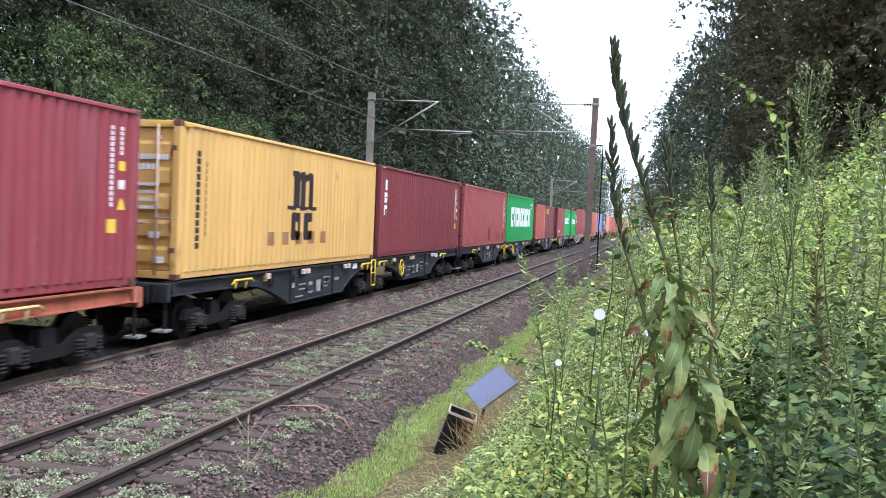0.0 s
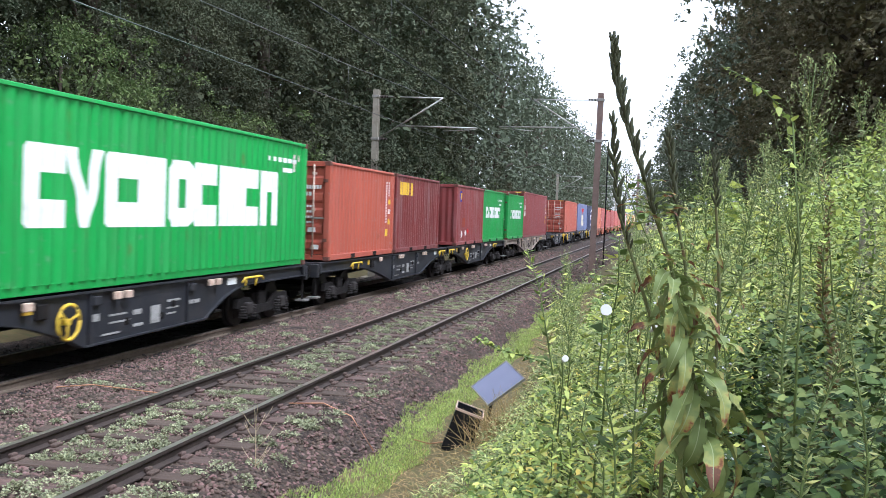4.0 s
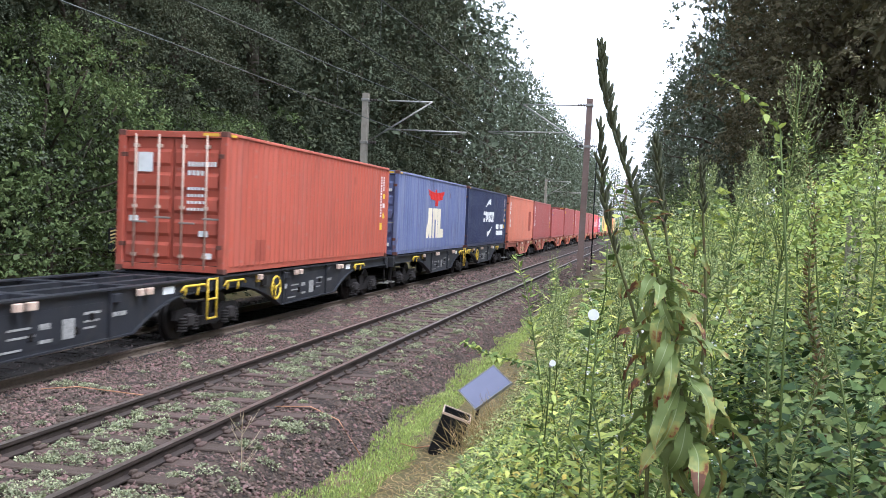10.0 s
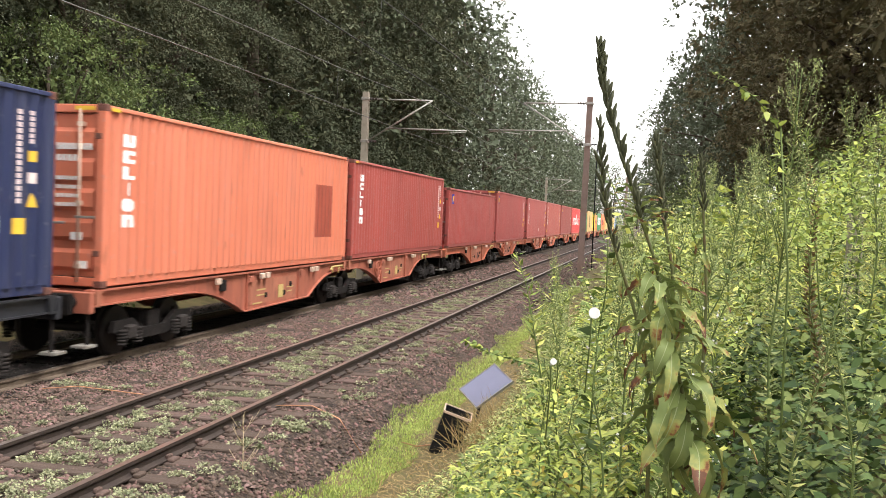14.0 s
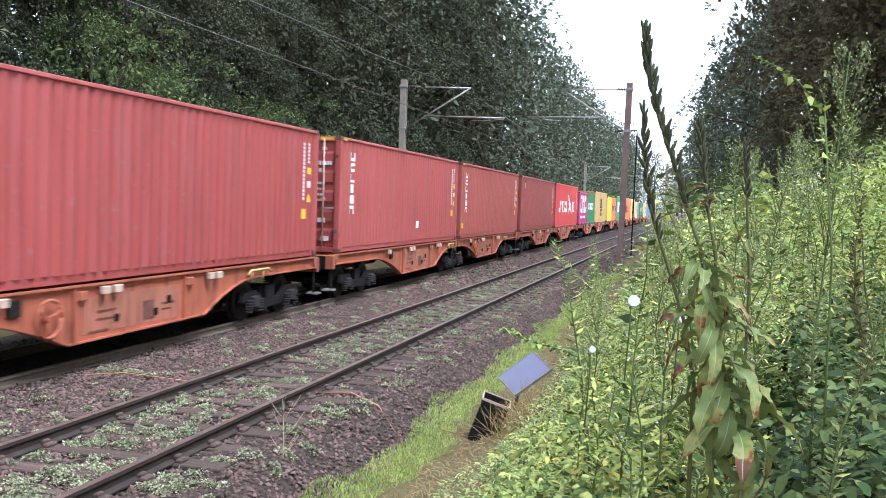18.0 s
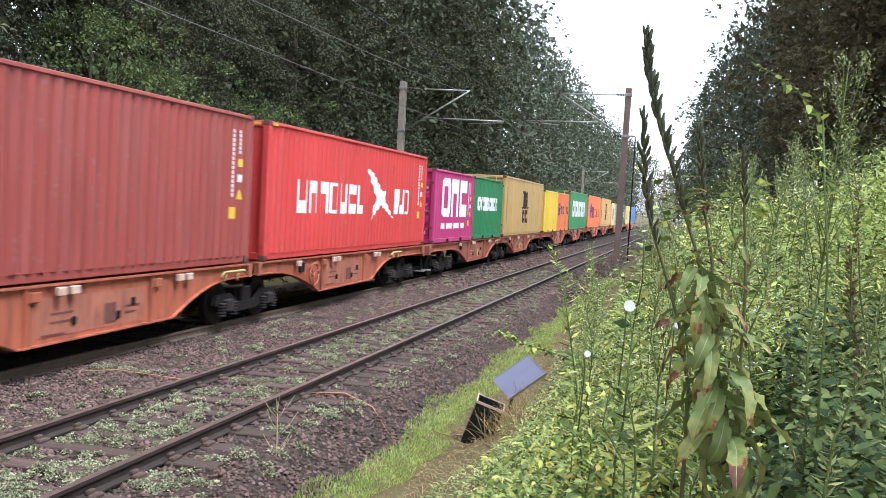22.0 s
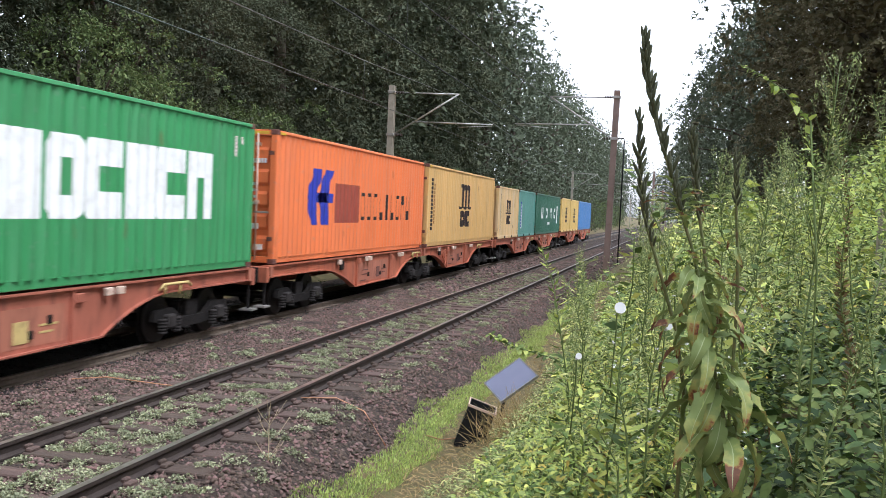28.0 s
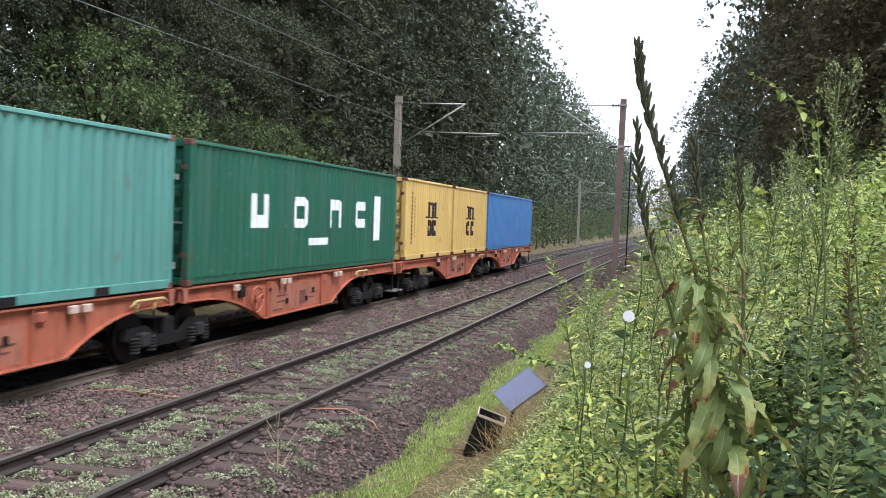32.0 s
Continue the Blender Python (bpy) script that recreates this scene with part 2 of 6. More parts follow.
def redden_tips(m):
    """Let a long leaf turn yellow and red towards its tip, with a ragged edge."""
    n, l = m.node_tree.nodes, m.node_tree.links
    bsdf = n["Principled BSDF"]
    old = bsdf.inputs["Base Color"].links[0].from_socket
    co, sep = n.new("ShaderNodeTexCoord"), n.new("ShaderNodeSeparateXYZ")
    tx, oi = n.new("ShaderNodeTexNoise"), n.new("ShaderNodeObjectInfo")
    tx.inputs["Scale"].default_value, tx.inputs["Detail"].default_value = 7.0, 6.0
    l.new(co.outputs["Object"], sep.inputs[0])
    l.new(co.outputs["Object"], tx.inputs["Vector"])
    add = n.new("ShaderNodeMath")
    add.operation = "MULTIPLY_ADD"
    l.new(tx.outputs["Fac"], add.inputs[0])
    add.inputs[1].default_value = 1.1
    l.new(sep.outputs["Y"], add.inputs[2])
    add2 = n.new("ShaderNodeMath")
    add2.operation = "MULTIPLY_ADD"
    l.new(oi.outputs["Random"], add2.inputs[0])
    add2.inputs[1].default_value = -0.55
    l.new(add.outputs[0], add2.inputs[2])
    col = old
    for lo, hi, c in ((0.76, 1.1, srgb(172, 170, 96)), (1.02, 1.14, srgb(150, 98, 66)), (1.12, 1.2, srgb(110, 76, 58))):
        rp = n.new("ShaderNodeMapRange")
        rp.inputs[1].default_value, rp.inputs[2].default_value = lo, hi
        l.new(add2.outputs[0], rp.inputs[0])
        mx = n.new("ShaderNodeMix")
        mx.data_type = "RGBA"
        l.new(rp.outputs[0], mx.inputs["Factor"])
        ends = [] if col is not old else [k.to_socket for k in old.links]
        l.new(col, mx.inputs[6])
        mx.inputs[7].default_value = (*c, 1)
        if col is old:
            users = ends
        col = mx.outputs[2]
    for k in users:
        l.new(col, k)


def pebbled(m, scale):
    """Lay a mosaic of small stones, each of its own tone, into a material."""
    n, l = m.node_tree.nodes, m.node_tree.links
    bsdf = n["Principled BSDF"]
    old = bsdf.inputs["Base Color"].links[0].from_socket
    co, vo = n.new("ShaderNodeTexCoord"), n.new("ShaderNodeTexVoronoi")
    vo.inputs["Scale"].default_value = scale
    l.new(co.outputs["Object"], vo.inputs["Vector"])
    sep, mr, hs = n.new("ShaderNodeSeparateColor"), n.new("ShaderNodeMapRange"), n.new("ShaderNodeHueSaturation")
    l.new(vo.outputs["Color"], sep.inputs[0])
    mr.inputs[3].default_value, mr.inputs[4].default_value = 0.45, 1.75
    l.new(sep.outputs[0], mr.inputs[0])
    l.new(mr.outputs[0], hs.inputs["Value"])
    l.new(old, hs.inputs["Color"])
    l.new(hs.outputs[0], bsdf.inputs["Base Color"])
    b = n.new("ShaderNodeBump")
    b.invert = True
    b.inputs["Strength"].default_value, b.inputs["Distance"].default_value = 1.0, 0.03
    l.new(vo.outputs["Distance"], b.inputs["Height"])
    l.new(b.outputs[0], bsdf.inputs["Normal"])


pebbled(M_BED, 24.0)
redden_tips(M_DOCK)
M_PETAL = material("white_petals", srgb(240, 240, 240), 0.6, 0.04, 5.0, 0.0, translucent=0.3)
M_BIN = material("black_plastic", srgb(26, 26, 30), 0.65, 0.2, 4.0, 0.1, 50, stain=srgb(60, 58, 56), amount=0.2, spec=0.2)
# the pale bluish base colour holds the sky reflected in the glass
M_PANEL = material("sky_tinted_glass", srgb(132, 134, 156), 0.25, 0.06, 3.0, 0.02, 60)
M_CABLE = material("orange_cable", srgb(196, 142, 108), 0.6, 0.1, 5.0, 0.0)


# ---- mesh helpers ----
def part(name, bm, mat, parent=None, label=""):
    """Link a bmesh (or a mesh) as one object under its parent."""
    if isinstance(bm, bpy.types.Mesh):
        me = bm
    else:
        me = bpy.data.meshes.new(name)
        bm.to_mesh(me)
        bm.free()
    if mat and not me.materials:
        me.materials.append(mat)
    ob = new(name, me)
    ob.parent = parent
    if label:
        ob["label"] = label
    return ob


def thing(name, m, label, category, group="", kind=""):
    ob = new(name)
    ob.matrix_basis = m
    return tagged(ob, label, category, group, kind)


def box(bm, x0, x1, y0, y1, z0, z1, bevel=0.0):
    v = [bm.verts.new(p) for p in ((x0, y0, z0), (x1, y0, z0), (x1, y1, z0), (x0, y1, z0), (x0, y0, z1), (x1, y0, z1), (x1, y1, z1), (x0, y1, z1))]
    f = [bm.faces.new([v[i] for i in q]) for q in ((0, 3, 2, 1), (4, 5, 6, 7), (0, 1, 5, 4), (1, 2, 6, 5), (2, 3, 7, 6), (3, 0, 4, 7))]
    if bevel:
        bmesh.ops.bevel(bm, geom=list({e for q in f for e in q.edges}), offset=bevel, segments=1, affect="EDGES")
    return bm


def boxes(*specs, bevel=0.0):
    bm = bmesh.new()
    for s in specs:
        box(bm, *s, bevel=bevel)
    return bm


def prism(bm, outline, axis, a, b):
    """Extrude a closed outline of (u, w) along axis 'x' or 'y' from a to b."""
    def at(u, w, k):
        return (k, u, w) if axis == "x" else (u, k, w)
    lo = [bm.verts.new(at(u, w, a)) for u, w in outline]
    hi = [bm.verts.new(at(u, w, b)) for u, w in outline]
    n = len(outline)
    for i in range(n):
        bm.faces.new((lo[i], lo[(i + 1) % n], hi[(i + 1) % n], hi[i]))
    bm.faces.new(lo[::-1])
    bm.faces.new(hi)
    bmesh.ops.recalc_face_normals(bm, faces=bm.faces)
    return bm


def tube(bm, pts, radii, sides=8):
    """A tapered tube along points."""
    rings = []
    pts = [Vector(p) for p in pts]
    for i, p in enumerate(pts):
        d = (pts[min(i + 1, len(pts) - 1)] - pts[max(i - 1, 0)]).normalized()
        a = d.orthogonal().normalized()
        b = d.cross(a)
        r = radii[i] if hasattr(radii, "__len__") else radii
        rings.append([bm.verts.new(p + r * (a * math.cos(k * math.tau / sides) + b * math.sin(k * math.tau / sides))) for k in range(sides)])
    for r0, r1 in zip(rings, rings[1:]):
        for k in range(sides):
            f = bm.faces.new((r0[k], r0[(k + 1) % sides], r1[(k + 1) % sides], r1[k]))
            f.smooth = True
    bm.faces.new(rings[0][::-1])
    bm.faces.new(rings[-1])
    return bm


def raw_mesh(name, verts, quads=None, tris=None):
    """A mesh from arrays of vertices and of quads or triangles."""
    me = bpy.data.meshes.new(name)
    faces = quads if quads is not None else tris
    k = faces.shape[1]
    me.vertices.add(len(verts))
    me.vertices.foreach_set("co", np.asarray(verts, np.float32).ravel())
    me.loops.add(faces.size)
    me.loops.foreach_set("vertex_index", np.asarray(faces, np.int32).ravel())
    me.polygons.add(len(faces))
    me.polygons.foreach_set("loop_start", np.arange(0, faces.size, k, dtype=np.int32))
    me.update(calc_edges=True)
    return me


def unit(v):
    return v / np.maximum(np.linalg.norm(v, axis=1, keepdims=True), 1e-9)


def leaves(name, base, way, length, width, rng, curl=0.15):
    """Pointed leaves, one kinked quad each, from base points along ways."""
    n = len(base)
    way = unit(way)
    side = unit(np.cross(way, rng.normal(size=(n, 3)) * 0.5 + np.array([0, 0, 1.0])))
    up = np.cross(side, way)
    length, width = np.broadcast_to(length, n)[:, None], np.broadcast_to(width, n)[:, None]
    mid = base + way * length * 0.45 + up * length * curl
    tip = base + way * length
    v = np.stack([base, mid + side * width / 2, tip, mid - side * width / 2], 1).reshape(-1, 3)
    return raw_mesh(name, v, quads=np.arange(4 * n).reshape(n, 4))


# ---- ground ----
def ground_z(x, y):
    """Height of the ground: ballast bed under the tracks, a verge, and a bank up to where the camera stands."""
    pts_x = (-400, -60, -14.5, -12.6, -11.9, -8.75, -8.2, -7.0, -6.8, -4.2, -3.9, -3.35, -2.5, -1.6, 0.0, 1.5, 4.0, 10.0, 60, 400)
    pts_z = (6, 5, -0.2, -0.55, -0.28, -0.24, -0.225, -0.2, -0.18, -0.18, -0.2, -0.5, -0.52, -0.15, 0.75, 1.25, 1.8, 2.4, 5, 8)
    return np.interp(x, pts_x, pts_z)


def build_ground():
    xs = np.concatenate([[-400, -150, -60, -40, -25, -18], np.arange(-15, -11, 0.25), np.arange(-11, -4.2, 0.4), np.arange(-4.2, 4, 0.12), np.arange(4, 12, 0.8), [16, 25, 60, 150, 400]])
    ys = np.concatenate([[-300, -100, -40, -15], np.arange(-6, 30, 0.3), np.arange(30, 80, 1.5), [90, 110, 140, 200, 300, 500, 900]])
    gx, gy = np.meshgrid(xs, ys)
    z = ground_z(gx, gy)
    rng = np.random.default_rng(3)
    z = z + rng.normal(0, 0.015, z.shape)
    n, m = gx.shape
    idx = np.arange(n * m).reshape(n, m)
    q = np.stack([idx[:-1, :-1], idx[:-1, 1:], idx[1:, 1:], idx[1:, :-1]], -1).reshape(-1, 4)
    me = raw_mesh("ground", np.stack([gx, gy, z], -1).reshape(-1, 3), quads=q)
    ob = part("ground", me, M_SOIL)
    tagged(ob, "brown soil bank and verge beside a railway", "ground", kind="structure")
    me.materials.append(M_BED)
    cx = gx[:-1, :-1] * 0.5 + gx[1:, 1:] * 0.5
    # the bed below the train is coloured dark for its shade
    me.materials.append(M_TRAIN_SHADE)
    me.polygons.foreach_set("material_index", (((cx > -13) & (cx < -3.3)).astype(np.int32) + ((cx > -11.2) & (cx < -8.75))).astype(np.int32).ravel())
    me.polygons.foreach_set("use_smooth", np.ones(len(q), bool))


def stones(name, n, x0, x1, y0, y1, size, seed, label, mat=None):
    rng = np.random.default_rng(seed)
    x, y = rng.uniform(x0, x1, n), y0 + (y1 - y0) * rng.uniform(0, 1, n) ** 1.25
    # few stones lie on the sleepers
    on = (np.abs(x - NEAR) < 1.28) & (np.abs((y - 5) / 0.65 - np.round((y - 5) / 0.65)) < 0.17) & (rng.uniform(0, 1, n) < 0.85)
    x, y = x[~on], y[~on]
    n = len(x)
    c = np.stack([x, y, ground_z(x, y) + size * rng.uniform(-0.45, 0.3, n)], 1)
    o = np.array([(1, 0, 0), (-1, 0, 0), (0, 1, 0), (0, -1, 0), (0, 0, 1), (0, 0, -1)], float)
    v = o[None] * rng.uniform(0.35, 0.8, (n, 6, 1)) + rng.normal(0, 0.12, (n, 6, 3))
    a = rng.uniform(0, math.tau, n)
    ca, sa = np.cos(a)[:, None], np.sin(a)[:, None]
    v = np.stack([v[..., 0] * ca - v[..., 1] * sa, v[..., 0] * sa + v[..., 1] * ca, v[..., 2] * 0.75], -1)
    v = v * size * rng.uniform(0.6, 1.35, (n, 1, 1)) + c[:, None]
    t = np.array([(0, 2, 4), (2, 1, 4), (1, 3, 4), (3, 0, 4), (2, 0, 5), (0, 3, 5)])
    f = (np.arange(n) * 6)[:, None, None] + t[None]
    ob = part(name, raw_mesh(name, v.reshape(-1, 3), tris=f.reshape(-1, 3)), mat or M_BALLAST)
    tagged(ob, label, "ballast", kind="stuff")


# ---- railway ----
NEAR, FAR = -4.772 - 0.7525, -8.813 - 0.7525      # track centres
Z_NEAR, Z_FAR = 0.0, -0.083                        # rail heads
HEAD = [(-0.036, 0.0), (0.036, 0.0), (0.036, -0.035), (0.012, -0.05), (0.012, -0.115), (0.07, -0.135), (0.07, -0.15),
        (-0.07, -0.15), (-0.07, -0.135), (-0.012, -0.115), (-0.012, -0.05), (-0.036, -0.035)]


def build_track(name, xc, z, label, rust, timber):
    t = thing(name, pose(xc, 0, z), label, "railway track", kind="structure")
    for s in (-1, 1):
        bm = prism(bmesh.new(), [(u + s * 0.7525, w) for u, w in HEAD], "y", -30, 420)
        ob = part("rail", bm, rust, t)
        ob.data.materials.append(M_STEEL)
        for f in ob.data.polygons:
            if f.normal.z > 0.9 and f.center.z > -0.01:
                f.material_index = 1
    bm = box(bmesh.new(), -1.3, 1.3, -0.125, 0.125, -0.3, -0.155, 0.012)
    sl = bpy.data.meshes.new("sleeper")
    bm.to_mesh(sl)
    bm.free()
    sl.materials.append(timber)
    ch = bpy.data.meshes.new("rail_chair")
    bm = boxes((-0.14, -0.07, -0.08, 0.08, -0.157, -0.12), (0.07, 0.14, -0.08, 0.08, -0.157, -0.12),
               (-0.08, -0.03, -0.05, 0.05, -0.135, -0.09), (0.03, 0.08, -0.05, 0.05, -0.135, -0.09), bevel=0.01)
    bm.to_mesh(ch)
    bm.free()
    ch.materials.append(timber)
    rng = random.Random(5)
    for i in range(120):
        y = 5 + i * 0.65
        ob = part("sleeper", sl, None, t)
        ob.matrix_basis = pose(rng.uniform(-0.03, 0.03), y + rng.uniform(-0.03, 0.03), rng.uniform(0.0, 0.014), 0, 0, rng.uniform(-0.8, 0.8))
        if i < 50 and timber is M_SLEEPER:
            for s in (-1, 1):
                part("rail_chair", ch, None, ob).matrix_basis = pose(s * 0.7525 - ob.location.x, 0, 0)
    return t


# ---- overhead line ----
def build_mast(x, y, side, mat, lean=0.0, top=7.9, label="", cable=False):
    """A mast with its cantilever. side: +1 reaches to +x, -1 to -x."""
    g = float(ground_z(x, y)) - 0.4
    m = thing("overhead_line_mast", pose(x, y, g, 0, lean, 0), label, "mast", "overhead line masts")
    h = top - g
    half_h = [(-0.13, -0.13), (0.13, -0.13), (0.13, -0.105), (0.014, -0.105), (0.014, 0.105), (0.13, 0.105), (0.13, 0.13), (-0.13, 0.13), (-0.13, 0.105), (-0.014, 0.105), (-0.014, -0.105), (-0.13, -0.105)]
    bm = bmesh.new()
    lo, hi = [bm.verts.new((u, v, 0)) for u, v in half_h], [bm.verts.new((u, v, h)) for u, v in half_h]
    for k in range(12):
        bm.faces.new((lo[k], lo[(k + 1) % 12], hi[(k + 1) % 12], hi[k]))
    bm.faces.new(hi)
    part("post", bm, mat, m)
    part("footing", box(bmesh.new(), -0.4, 0.4, -0.4, 0.4, -0.2, 0.45, 0.03), M_MAST, m, "concrete footing")
    reach = 3.0 * side
    za, zb = h - 0.3, h - 2.15
    part("top_tube", tube(bmesh.new(), [(0.1 * side, 0, za), (reach, 0, za - 0.05)], 0.03), M_GALV, m)
    part("strut", tube(bmesh.new(), [(0.1 * side, 0, zb), (reach, 0, za - 0.05)], 0.035), M_GALV, m)
    k = 0.32
    part("registration_tube", tube(bmesh.new(), [(reach * k, 0, zb + (za - zb) * k), (reach * 1.52, 0, zb + 0.52)], 0.028), M_GALV, m)
    part("steady_arm", tube(bmesh.new(), [(reach * 1.0, 0, zb + 0.38), (reach * 1.5, 0, zb + 0.46)], 0.016), M_GALV, m)
    for z in (za, zb):
        bm = bmesh.new()
        for i in range(5):
            tube(bm, [(side * (0.2 + 0.07 * i), 0, z), (side * (0.24 + 0.07 * i), 0, z)], 0.06)
        part("insulator", bm, M_RUST, m, "brown ribbed insulator")
        part("bracket", box(bmesh.new(), -0.17, 0.17, -0.16, 0.16, z - 0.06, z + 0.06, 0.01), M_GALV, m)
    if cable:
        part("hanging_cable", tube(bmesh.new(), [(0.1, 0, zb + 0.02), (0.42, 0, zb + 0.04), (0.45, 0, zb - 0.1), (0.5, 0, 1.2)], 0.03, 6), M_BIN, m, "black hanging cable")
    return m


def build_wire(x, zc, zk, y0, step, label, mat):
    """Contact wire, sagging catenary and droppers of one track."""
    w = thing("overhead_wires", pose(x, 0, 0), label, "overhead wire", kind="structure")
    part("contact_wire", tube(bmesh.new(), [(0, -60, zc), (0, 420, zc)], 0.012, 6), mat, w)
    pts = []
    for i in range(-8, 40):
        y = y0 + step * i / 6
        f = (i % 6) / 6
        pts.append((0, y, zk - 4 * 0.75 * f * (1 - f)))
        if i % 6 and -20 < y < 120:
            part("dropper", tube(bmesh.new(), [(0, y, zc), (0, y, pts[-1][2])], 0.005, 5), mat, w)
    part("catenary_wire", tube(bmesh.new(), pts, 0.012, 6), mat, w)


# ---- train ----
# seconds and metres run by the train
RUN = [
    (0, -0.00), (1, 11.21), (2, 22.51), (3, 33.59), (5.5, 61.88), (6, 67.46), (7, 78.66), (8, 89.85), (9, 101.01),
    (10, 111.94), (11, 122.96), (12, 133.99), (13, 145.09), (13.5, 150.58), (15.5, 172.51), (16, 177.98),
    (17, 189.01), (18, 200.24), (19, 211.19), (20, 221.69), (21, 232.62), (22, 243.14), (23, 253.87), (24, 264.71),
    (26.5, 291.38), (27, 296.77), (28, 307.45), (29, 318.16), (30, 328.96), (31, 339.78), (32, 350.34),
]
Z_DECK = 1.12


FOLD = 0.04
X_SIDE = 1.219 - 0.02


def corrugated(length, height, depth=FOLD, pitch=0.278):
    """A trapezoid sheet in the y-z plane, facing +x, its outer crest at x = 0."""
    n = max(3, round(length / pitch))
    p = length / n
    us, xs = [], []
    for i in range(n):
        for f, d in ((0.0, 0), (0.26, 0), (0.5, -depth), (0.76, -depth)):
            us.append((i + f) * p)
            xs.append(d)
    us.append(length)
    xs.append(0)
    k = len(us)
    v = np.array([(x, u, z) for z in (0, height) for u, x in zip(us, xs)])
    q = np.array([(i, i + 1, k + i + 1, k + i) for i in range(k - 1)])
    return v, q


def bars(specs):
    """Plain painted rectangles (y0, y1, z0, z1)."""
    return [[(y0, z0), (y1, z0), (y1, z1), (y0, z1)] for y0, y1, z0, z1 in specs]


def ring(y0, y1, z0, z1, w, v=None):
    """A hollow plain frame of bar width w, with cut corners."""
    v = v or w
    c = 0.45 * min(w, v)
    out = [(y0 + c, z0), (y1 - c, z0), (y1, z0 + c), (y1, z1 - c), (y1 - c, z1), (y0 + c, z1), (y0, z1 - c), (y0, z0 + c)]
    a, b, d, e = (y0 + w, z0 + v), (y1 - w, z0 + v), (y1 - w, z1 - v), (y0 + w, z1 - v)
    inner = [a, b, b, d, d, e, e, a]
    return [[out[k], out[(k + 1) % 8], inner[(k + 1) % 8], inner[k]] if inner[k] != inner[(k + 1) % 8] else [out[k], out[(k + 1) % 8], inner[k]] for k in range(8)]


def plain_shape(kind, y0, y1, z0, z1, w):
    """A plain block with at most one slot: o frame, c open to the side, n open below, u open above, v wedge, a tapering, i bar, b solid, s slanted, l foot."""
    h = z1 - z0
    ym, zm, d = (y0 + y1) / 2, (z0 + z1) / 2, min(0.3 * w, 0.06)
    if kind == "o":
        return ring(y0, y1, z0, z1, w)
    if kind == "c":
        return [[(y0 + d, z0), (y1, z0), (y1, z0 + 0.34 * h), (y0 + w, z0 + 0.34 * h), (y0 + w, z1 - 0.34 * h), (y1, z1 - 0.34 * h), (y1, z1), (y0 + d, z1), (y0, z1 - d), (y0, z0 + d)]]
    if kind in "nu":
        pts = [(y0, z0), (y0 + w, z0), (y0 + w, z0 + 0.62 * h), (y1 - w, z0 + 0.62 * h), (y1 - w, z0), (y1, z0), (y1, z1 - d), (y1 - d, z1), (y0, z1)]
        return [pts] if kind == "n" else [[(y, z0 + z1 - z) for y, z in pts]]
    if kind == "v":
        return [[(ym - 0.25 * w, z0), (ym + 0.4 * w, z0), (y1 + 0.1 * w, z1), (y1 - 0.8 * w, z1), (ym + 0.05 * w, z0 + 0.4 * h), (y0 + 0.75 * w, z1), (y0 - 0.1 * w, z1)]]
    if kind == "a":
        q = 0.22 * (y1 - y0)
        return [[(y0, z0), (y0 + w, z0), (y0 + w + 0.3 * q, z0 + 0.22 * h), (y1 - w, z0 + 0.22 * h), (y1 - w, z0), (y1, z0), (y1, z1), (y0 + 1.6 * q, z1)]]
    if kind == "i":
        return bars([(ym - w / 2, ym + w / 2, z0, z1)])
    if kind == "s":
        return [[(y0, z0), (y1 - 0.6 * w, z0), (y1, zm), (y1, z1), (y0 + 0.6 * w, z1), (y0, zm)]]
    if kind == "l":
        return [[(y0, z0), (y1, z0), (y1, z0 + 0.3 * h), (y0 + w, z0 + 0.3 * h), (y0 + w, z1), (y0, z1)]]
    return bars([(y0, y1, z0, z1)])


def plain_row(y0, y1, z0, z1, kinds, mk, thick=0.3, gap=0.14):
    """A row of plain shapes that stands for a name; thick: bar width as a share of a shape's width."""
    k = len(kinds)
    return [("letter_shape", plain_shape(c, *q, thick * (q[1] - q[0])), mk) for c, q in zip(kinds, block_row(y0, y1, z0, z1, k, gap))]


def drape(shape, length, lift):
    """Paint on the corrugated side: the shape cut at the folds and laid on the sheet."""
    n = max(3, round((length - 0.3) / 0.278))
    p = (length - 0.3) / n
    bm = bmesh.new()
    for pts in shape:
        bm.faces.new([bm.verts.new((0, y, z)) for y, z in pts])
    bm.normal_update()
    bmesh.ops.triangulate(bm, faces=[f for f in bm.faces if len(f.verts) > 4])
    ys = [v.co.y for v in bm.verts]
    for i in range(int((min(ys) - 0.15) / p) - 1, int((max(ys) - 0.15) / p) + 2):
        for f in (0.0, 0.26, 0.5, 0.76):
            y = 0.15 + (i + f) * p
            if min(ys) < y < max(ys):
                bmesh.ops.bisect_plane(bm, geom=bm.verts[:] + bm.edges[:] + bm.faces[:], plane_co=(0, y, 0), plane_no=(0, 1, 0))
    for v in bm.verts:
        g = ((v.co.y - 0.15) / p) % 1.0
        v.co.x = X_SIDE + lift + float(np.interp(g, (0, 0.26, 0.5, 0.76, 1.0), (0, 0, -FOLD, -FOLD, 0)))
    return bm


def block_row(y0, y1, z0, z1, n, gap=0.22):
    w = (y1 - y0) / n
    return [(y0 + i * w, y0 + (i + 1 - gap) * w, z0, z1) for i in range(n)]


def column(y0, y1, z0, z1, n, gap=0.3):
    h = (z1 - z0) / n
    return [(y0, y1, z0 + i * h, z0 + (i + 1 - gap) * h) for i in range(n)]


